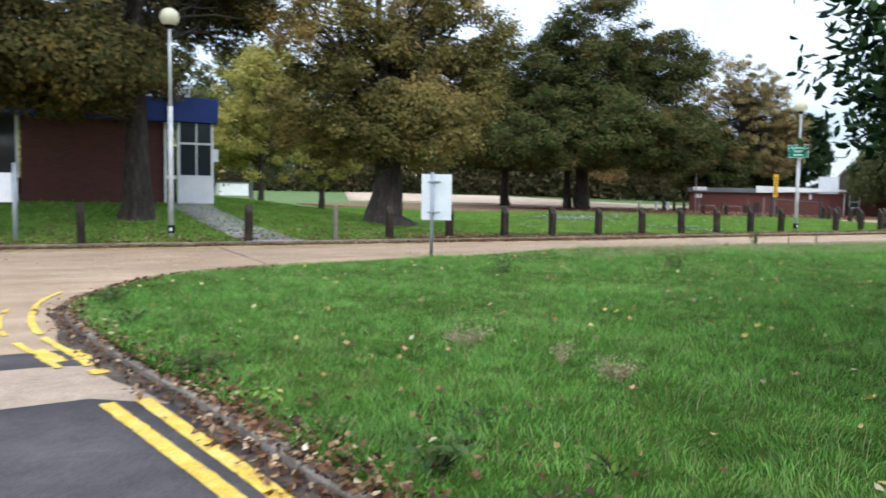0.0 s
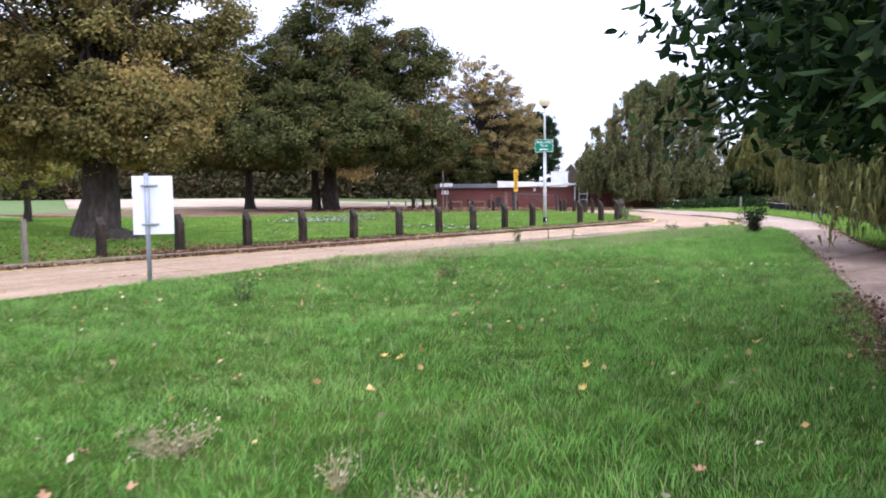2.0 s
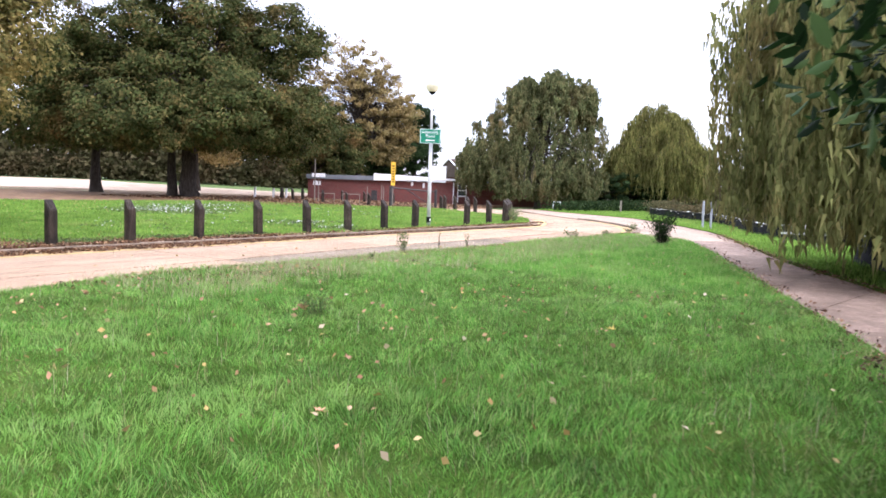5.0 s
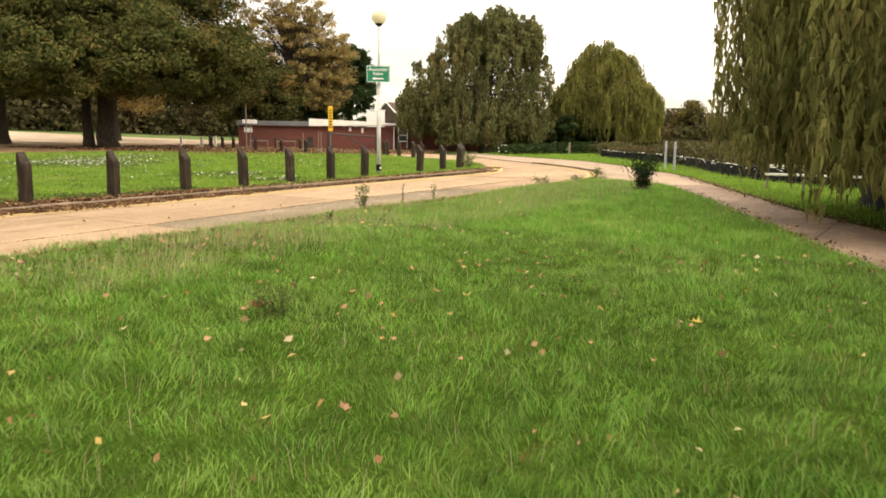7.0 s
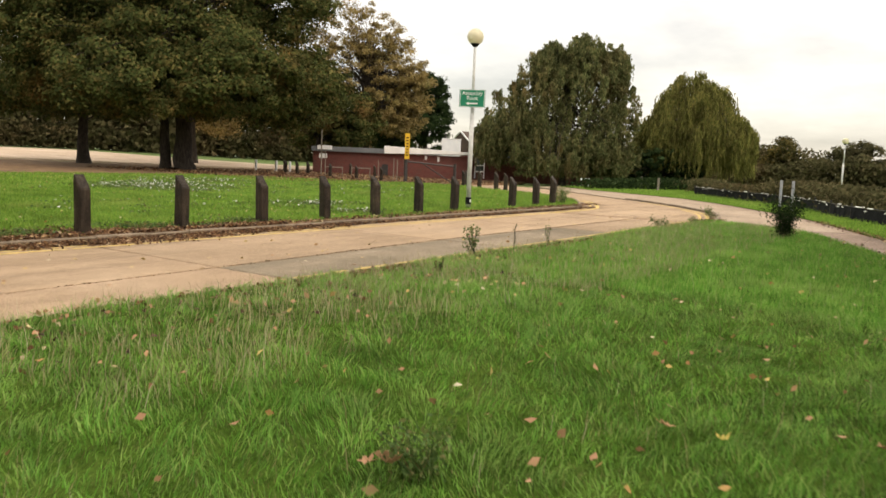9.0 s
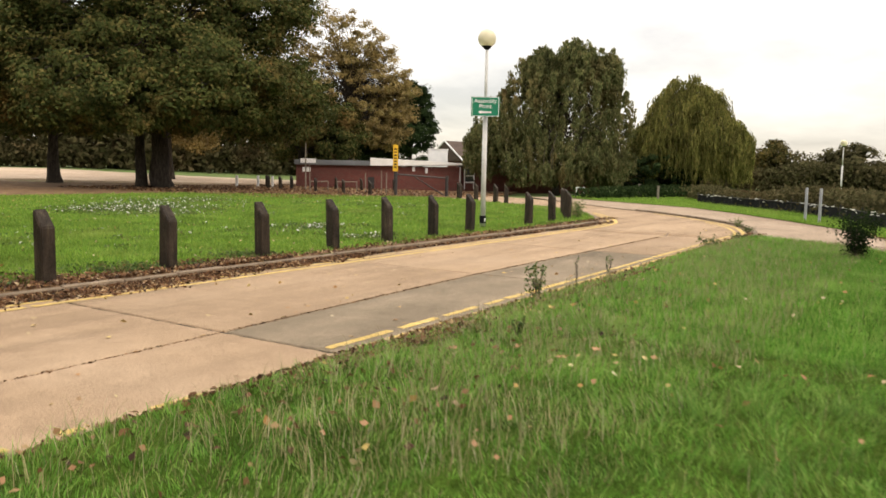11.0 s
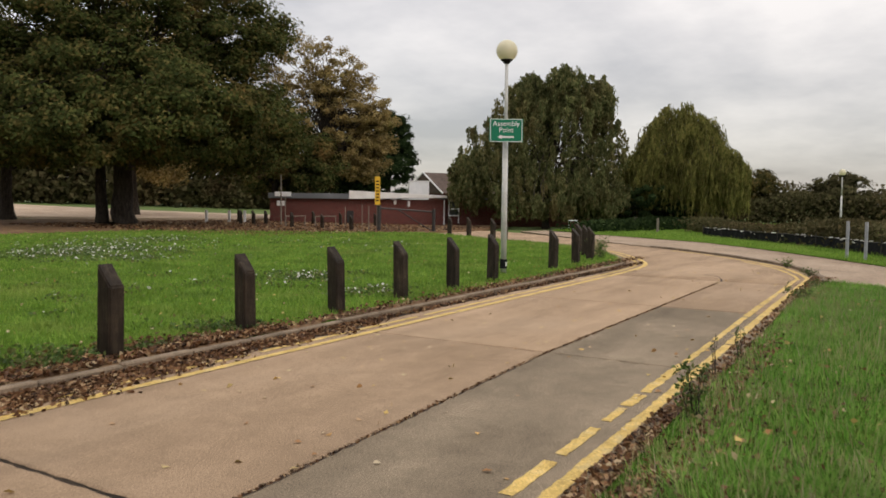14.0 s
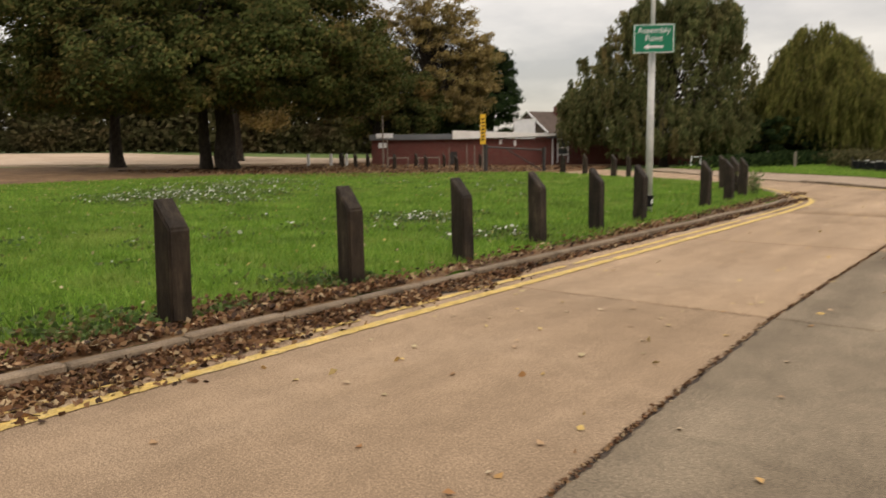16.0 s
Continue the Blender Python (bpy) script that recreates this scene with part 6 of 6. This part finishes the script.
x = np.concatenate([grng.uniform(-8, 37, 4500), grng.uniform(11, 20.5, 6000)])
wide = 0.22 + 0.55 * np.clip((21.5 - x) / 8, 0, 1) * (0.45 + 0.55 * np.sin(x * 1.25 + 0.6) ** 2)
y = 20.9 + np.abs(grng.normal(0, 1, n)) * wide
litter("verge_leaves", x, y, level(x, y) + 0.10 + grng.uniform(0, 0.045, n), 0.064, M_LITTER, "brown leaf litter round the bollards", grng, 0.55)
n = 5200
x, y = grng.uniform(-14, 14, n), 21.0 + np.abs(grng.normal(0, 2.6, n))
litter("building_lawn_leaves", x, y, level(x, y) + 0.125, 0.07, M_LITTER, "brown leaves under the trees by the building", grng, 0.55)
n = 4100
k = np.concatenate([grng.uniform(0, 1, 2600), grng.uniform(0.02, 0.42, 1500)])
e = np.array([along(ISLAND[2:62], t) for t in k])
side = grng.normal(-0.01, 0.13, n)
x, y = e[:, 0] + side, e[:, 1] + grng.normal(0, 0.14, n)
litter("kerb_leaves", x, y, np.where(edge_distance(x, y, ISL) < 0.07, 0.078, np.where(inside(x, y, ISL), mound(x, y) + 0.035, 0.014)) + grng.uniform(0, 0.03, n), 0.056, M_LITTER, "dead brown leaves along the island kerb", grng, 0.55)
x, y = scatter(900, ISL, grng, (1.5, 4.6), (0.6, 7.5))
keep = grng.uniform(0, 1, len(x)) < np.exp(-edge_distance(x, y, ISL) / 0.75)
x, y = x[keep], y[keep]
litter("kerbside_lawn_leaves", x, y, mound(x, y) + 0.04 + grng.uniform(0, 0.03, len(x)), 0.06, M_LITTER, "brown leaves in the grass beside the kerb", grng, 0.5)
n = 11000
x = np.concatenate([grng.uniform(11, 34, 4500), np.clip(grng.normal(16.4, 1.9, 6500), 12, 22)])
y = np.minimum(15.36 + (x - 16) * 0.016 + grng.normal(0, 0.14, n), 15.64 + (x - 16) * 0.012 - 0.05 * grng.uniform(0, 1, n))
litter("edge_leaves", x, y, 0.035 + np.clip((15.45 - y) * 0.3, 0, 0.08) + grng.uniform(0, 0.035, n), 0.06, M_LITTER, "dead leaves between yellow lines and grass", grng, 0.55)
n = 4200
x = np.clip(grng.normal(15.2, 0.9, n), 12.8, 18)
y = np.minimum(15.4 + (x - 16) * 0.02 + grng.normal(0, 0.13, n), 15.66 - 0.06 * grng.uniform(0, 1, n))
litter("leaf_heap", x, y, 0.02 + grng.uniform(0, 0.07, n) * np.exp(-((y - 15.4) / 0.2) ** 2), 0.065, M_LITTER, "heap of dead brown leaves at the road edge", grng, 0.5)
# crumbs, moss and small leaves lodged in the long road joint
n = 2600
x = grng.uniform(8, 31.5, n)
y = JOINT + 0.05 * (np.clip(x, 12, 21) - 19) + grng.normal(0, 0.011, n) * (0.5 + np.sin(x * 3.1) ** 2)
litter("joint_crumbs", x, y, grng.uniform(-0.012, 0.004, n), 0.03, M_LITTER, "leaf crumbs lodged in the road joint", grng, 0.6)
n = 420
x, y = grng.uniform(-5, 36, n), grng.uniform(15.7, 20.2, n)
litter("road_leaves", x, y, np.full(n, 0.012), 0.065, M_LITTERPALE, "scattered pale leaves on the concrete road", grng, 0.9)
x, y = scatter(170, ISL, grng, (8, 17), (8, 15.3))
litter("lawn_edge_leaves", x, y, mound(x, y) + 0.05 + grng.uniform(0, 0.03, len(x)), 0.06, M_ORANGELEAF, "orange and tan leaves caught in the lawn", grng, 0.45)
x, y = grng.uniform(13, 20.5, 5200), 21.15 + np.abs(grng.normal(0, 0.55, 5200))
keep = np.sin(x * 2.3 + y * 1.4) + np.sin(x * 5.1) * 0.5 > -0.1
x, y = x[keep], y[keep]
litter("ground_ivy", x, y, level(x, y) + 0.10 + grng.uniform(0, 0.07, len(x)), 0.06, M_WEED, "dark low herbs at the edge of the lawn", grng, 0.35)
x, y = scatter(1000, ISL, grng, (1, 32), (-1, 15.5))
litter("lawn_leaves", x, y, mound(x, y) + 0.06, 0.065, M_LITTERPALE, "scattered autumn leaves caught in the grass", grng, 0.5)
x, y = scatter(2000, NL, grng, (4, 46), (21.3, 48))
litter("north_lawn_leaves", x, y, level(x, y) + 0.125, 0.06, M_LITTERPALE, "scattered leaves over the mown lawn", grng, 0.5)
n = 9000
x, y = grng.uniform(40, 64, n), grng.uniform(40, 62, n)
litter("hall_leaves", x, y, level(x, y) + 0.09, 0.16, M_LITTER, "thick brown leaves before the brick hall", grng, 0.7)
_p = np.array(left)[4:]
_w = 0.16 + 0.10 * np.sin(np.arange(len(_p)) * 0.9) * np.sin(np.arange(len(_p)) * 0.37 + 1)
_d = np.gradient(_p, axis=0)
_d /= np.linalg.norm(_d, axis=1)[:, None]
_n = np.column_stack([_d[:, 1], -_d[:, 0]])
tagged(sheet("path_edge_dirt", [tuple(q) for q in _p - _n * 0.05] + [tuple(q) for q in (_p + _n * _w[:, None])[::-1]], 0.2, lambda x, y: np.where(inside(x, y, ISL), mound(x, y) + 0.012, 0.016), M_GUTTER, 0.0, 0.02, seed=23), "dark soil edge beside the footpath", "dirt", kind="structure")
k = np.concatenate([grng.uniform(0, 1, 2600), grng.uniform(0.6, 0.85, 2600)])
e = np.array([along(left, t) for t in k])
litter("path_leaves", e[:, 0] - 0.10 + grng.normal(0, 0.17, 5200), e[:, 1] + 0.12 + grng.normal(0.0, 0.17, 5200), 0.085 + grng.uniform(0, 0.03, 5200), 0.055, M_LITTER, "dark leaves along the footpath edge", grng)
x, y = scatter(1500, ISL, grng, (10.5, 22), (13.4, 15.5))
keep = grng.uniform(0, 1, len(x)) < np.clip((y - 13.2) / 2.4, 0.1, 1)
x, y = x[keep], y[keep]
litter("edge_lawn_leaves", x, y, mound(x, y) + 0.04, 0.055, M_LITTER, "brown leaves caught in the grass near the road", grng, 0.5)
k = grng.uniform(0, 1, 2600)
e = np.array([along(right, t) for t in k])
litter("path_side_leaves", e[:, 0] + grng.normal(0, 0.16, 2600), e[:, 1] + grng.normal(-0.03, 0.16, 2600), 0.03 + grng.uniform(0, 0.03, 2600), 0.055, M_LITTER, "dark leaves along the far footpath edge", grng)
# white flower patches in the mown lawn
fx, fy = [], []
for cx, cy, sx, sy, m in ((26.4, 35.4, 0.9, 1.0, 120), (28.8, 36.4, 1.3, 1.5, 190), (26.7, 32.6, 0.7, 0.7, 40), (33.0, 40.0, 1.6, 1.4, 120), (25.7, 25.3, 0.7, 0.5, 60), (24.3, 22.6, 0.5, 0.4, 30), (30, 33, 3, 3, 40), (37, 33, 2, 2, 30), (21.5, 26.5, 1.5, 1.5, 22)):
    fx.append(grng.normal(cx, sx, m))
    fy.append(grng.normal(cy, sy, m))
fx, fy = np.concatenate(fx), np.concatenate(fy)
litter("white_flowers", fx, fy, level(fx, fy) + 0.155 + grng.uniform(0, 0.05, len(fx)), 0.075, M_DAISY, "patches of small white clover flowers", grng, 0.7)
k = grng.integers(0, len(fx), 9000)
cx, cy = fx[k] + grng.normal(0, 0.22, 9000), fy[k] + grng.normal(0, 0.22, 9000)
litter("clover_leaves", cx, cy, level(cx, cy) + 0.11 + grng.uniform(0, 0.06, 9000), 0.07, M_WEED, "dark clover leaves in the mown lawn", grng, 0.5)


# ---- single large leaves on the near lawn ----
def maple_leaf(mat, label, group, seed):
    """A lobed leaf with curled edges and a stalk."""
    rng = np.random.default_rng(seed)
    bm = bmesh.new()
    c = bm.verts.new((0, 0, 0.01))
    ring = []
    for i in range(20):
        a = 2 * math.pi * i / 20
        r = 0.047 * (1.0 if i % 4 == 0 else 0.72 if i % 2 else 0.5) * rng.uniform(0.85, 1.1)
        ring.append(bm.verts.new((r * math.cos(a), r * math.sin(a) * 0.85, 0.012 + 0.035 * (r / 0.047) ** 2 * rng.uniform(0.2, 1.2))))
    for i in range(20):
        bm.faces.new((c, ring[i], ring[(i + 1) % 20]))
    r = bmesh.ops.extrude_face_region(bm, geom=list(bm.faces))
    bmesh.ops.translate(bm, verts=[v for v in r["geom"] if isinstance(v, bmesh.types.BMVert)], vec=(0, 0, 0.0015))
    rod(bm, (-0.03, 0, 0.012), (-0.07, 0.01, 0.03), 0.002, n=5)
    return tagged(part("fallen_leaf", bm, mat), label, "leaf", group)


o_leaf = maple_leaf(M_ORANGELEAF, "curled orange-brown fallen leaf on the grass", "large leaves on the lawn", 121)
y_leaf = maple_leaf(M_YELLOWLEAF, "yellow fallen leaf on the grass", "large leaves on the lawn", 122)
put = {o_leaf: [(3.25, 5.15), (3.5, 6.0), (3.85, 5.8), (5.5, 7.5), (4.4, 4.0), (4.62, 4.35), (5.9, 3.8), (3.9, 6.55), (3.1, 6.4), (11.45, 11.1), (15.8, 14.55), (16.1, 14.1), (15.9, 13.6), (16.4, 13.5), (12.9, 10.2), (13.4, 9.2), (8.9, 8.3), (10.2, 9.2)],
       y_leaf: [(6.8, 7.0), (6.95, 5.2), (6.76, 7.17), (7.6, 5.6), (9.46, 4.96), (12.9, 9.9), (13.2, 8.0), (5.8, 3.1)]}
for ob, where in put.items():
    for i, (x, y) in enumerate(where):
        m = pose(x, y, float(mound(x, y)) + 0.055, grng.uniform(-25, 25), grng.uniform(-25, 25), grng.uniform(0, 360))
        if i == 0:
            ob.matrix_world = m
        else:
            copy_thing(ob, m)
copy_thing(o_leaf, pose(11.42, 10.98, float(mound(11.42, 10.98)) + 0.09, 35, 20, 70) @ Matrix.Scale(1.7, 4))


# ---- weeds, dead plants and the shrub ----
def weed(x, y, z, h, r, leaves, size, mat, label, seed, name="weed", stems=9, stem_mat=None, category="plant"):
    rng = np.random.default_rng(seed)
    root = tagged(empty(name, x, y, z), label, category)
    paths, P = [], []
    for i in range(stems):
        a = rng.uniform(0, 2 * np.pi)
        q = np.array([math.cos(a) * r * rng.uniform(0.2, 1), math.sin(a) * r * rng.uniform(0.2, 1), h * rng.uniform(0.6, 1)])
        path = limb((rng.normal(0, r * 0.1), rng.normal(0, r * 0.1), -0.03), q, 0.006, 0.002, rng, 0.1, 6)
        paths.append(path)
        pp = np.array([s[0] for s in path])
        for _ in range(leaves // stems):
            P.append(pp[rng.integers(1, len(pp))] + rng.normal(0, r * 0.16, 3))
    tv, tf = tubes(paths, 4)
    tagged(link_mesh("stem", tv, tf, stem_mat or M_BARK, root), kind="stuff")
    v, f = leaf_cloud(np.array(P), size, rng, 0.5)
    v[:, 2] = np.maximum(v[:, 2], 0.0)
    tagged(link_mesh("foliage", v, f, mat, root), kind="stuff")
    return root


weed(28.2, 12.6, 0.06, 0.95, 0.5, 2200, 0.06, M_DARKLEAF, "round dark green shrub at the path junction", 131, "shrub", 40, category="shrub")
weed(18.95, 15.3, 0.05, 0.5, 0.19, 320, 0.045, M_WEED, "tall dark weed at the grass edge", 132)
weed(20.6, 15.5, 0.04, 0.6, 0.10, 16, 0.035, M_WEED, "thin dry weed stem at the road edge", 133, stems=4)
weed(28.2, 15.5, 0.04, 0.3, 0.3, 200, 0.06, M_WEED, "clump of weeds where grass meets road", 134)
weed(31.0, 15.5, 0.04, 0.18, 0.22, 160, 0.06, M_WEED, "clump of weeds at the island tip", 135)
weed(16.9, 14.5, 0.13, 0.2, 0.10, 50, 0.045, M_WEED, "small weed at the grass edge", 136)
weed(21.85, 15.47, 0.05, 0.45, 0.10, 60, 0.04, M_WEED, "thin weed at the grass edge", 137, stems=4)
weed(36.0, 22.0, 0.08, 0.6, 0.5, 520, 0.06, M_WEED, "weeds grown round the corner bollards", 138)
weed(36.9, 22.5, 0.08, 0.5, 0.5, 420, 0.06, M_STRAW, "dry grass tuft round the corner bollards", 139)
weed(34.3, 15.95, 0.05, 0.16, 0.25, 160, 0.05, M_WEED, "weeds on the kerb tip", 140)
weed(37.0, 16.8, 0.05, 0.2, 0.3, 160, 0.06, M_WEED, "weeds on the kerb strip", 141)
weed(4.3, 6.3, float(mound(4.3, 6.3)), 0.14, 0.3, 420, 0.03, M_STRAW, "flattened dead grey plant in the lawn", 142, "dead_plant", 30, M_STRAW)
weed(4.6, 4.42, float(mound(4.6, 4.42)), 0.17, 0.22, 360, 0.03, M_STRAW, "tangled dead grey plant in the lawn", 143, "dead_plant", 30, M_STRAW)
weed(4.6, 5.1, float(mound(4.6, 5.1)), 0.2, 0.12, 120, 0.03, M_STRAW, "dead grey plant stem in the lawn", 144, "dead_plant", 10, M_STRAW)
weed(2.45, 3.35, float(mound(2.4, 3.3)), 0.2, 0.25, 120, 0.07, M_WEED, "leafy green weed by the kerb", 145)
weed(1.75, 6.0, float(mound(1.9, 6.0)), 0.18, 0.25, 110, 0.07, M_WEED, "leafy green weed by the kerb", 146)
for i, (x, y) in enumerate(((2.2, 4.1), (1.95, 5.0), (2.7, 2.6), (1.6, 7.4), (1.45, 8.6), (3.3, 2.9), (3.0, 3.9))):
    weed(x, y, float(mound(x, y)), 0.13, 0.2, 70, 0.065, M_BLADEFAR if i % 2 else M_WEED, "low leafy weed near the kerb", 160 + i)
weed(1.3, 10.2, float(mound(1.3, 10.2)), 0.22, 0.3, 160, 0.06, M_WEED, "leafy weed tuft at the kerb corner", 147)
weed(11.6, 10.9, float(mound(11.6, 10.9)), 0.27, 0.26, 420, 0.032, M_WEED, "dark wiry weed in the lawn", 148, stems=14, stem_mat=M_WEED)
weed(8.0, 11.5, float(mound(8.0, 11.5)), 0.3, 0.3, 160, 0.05, M_WEED, "pale weed tuft in the lawn", 149)
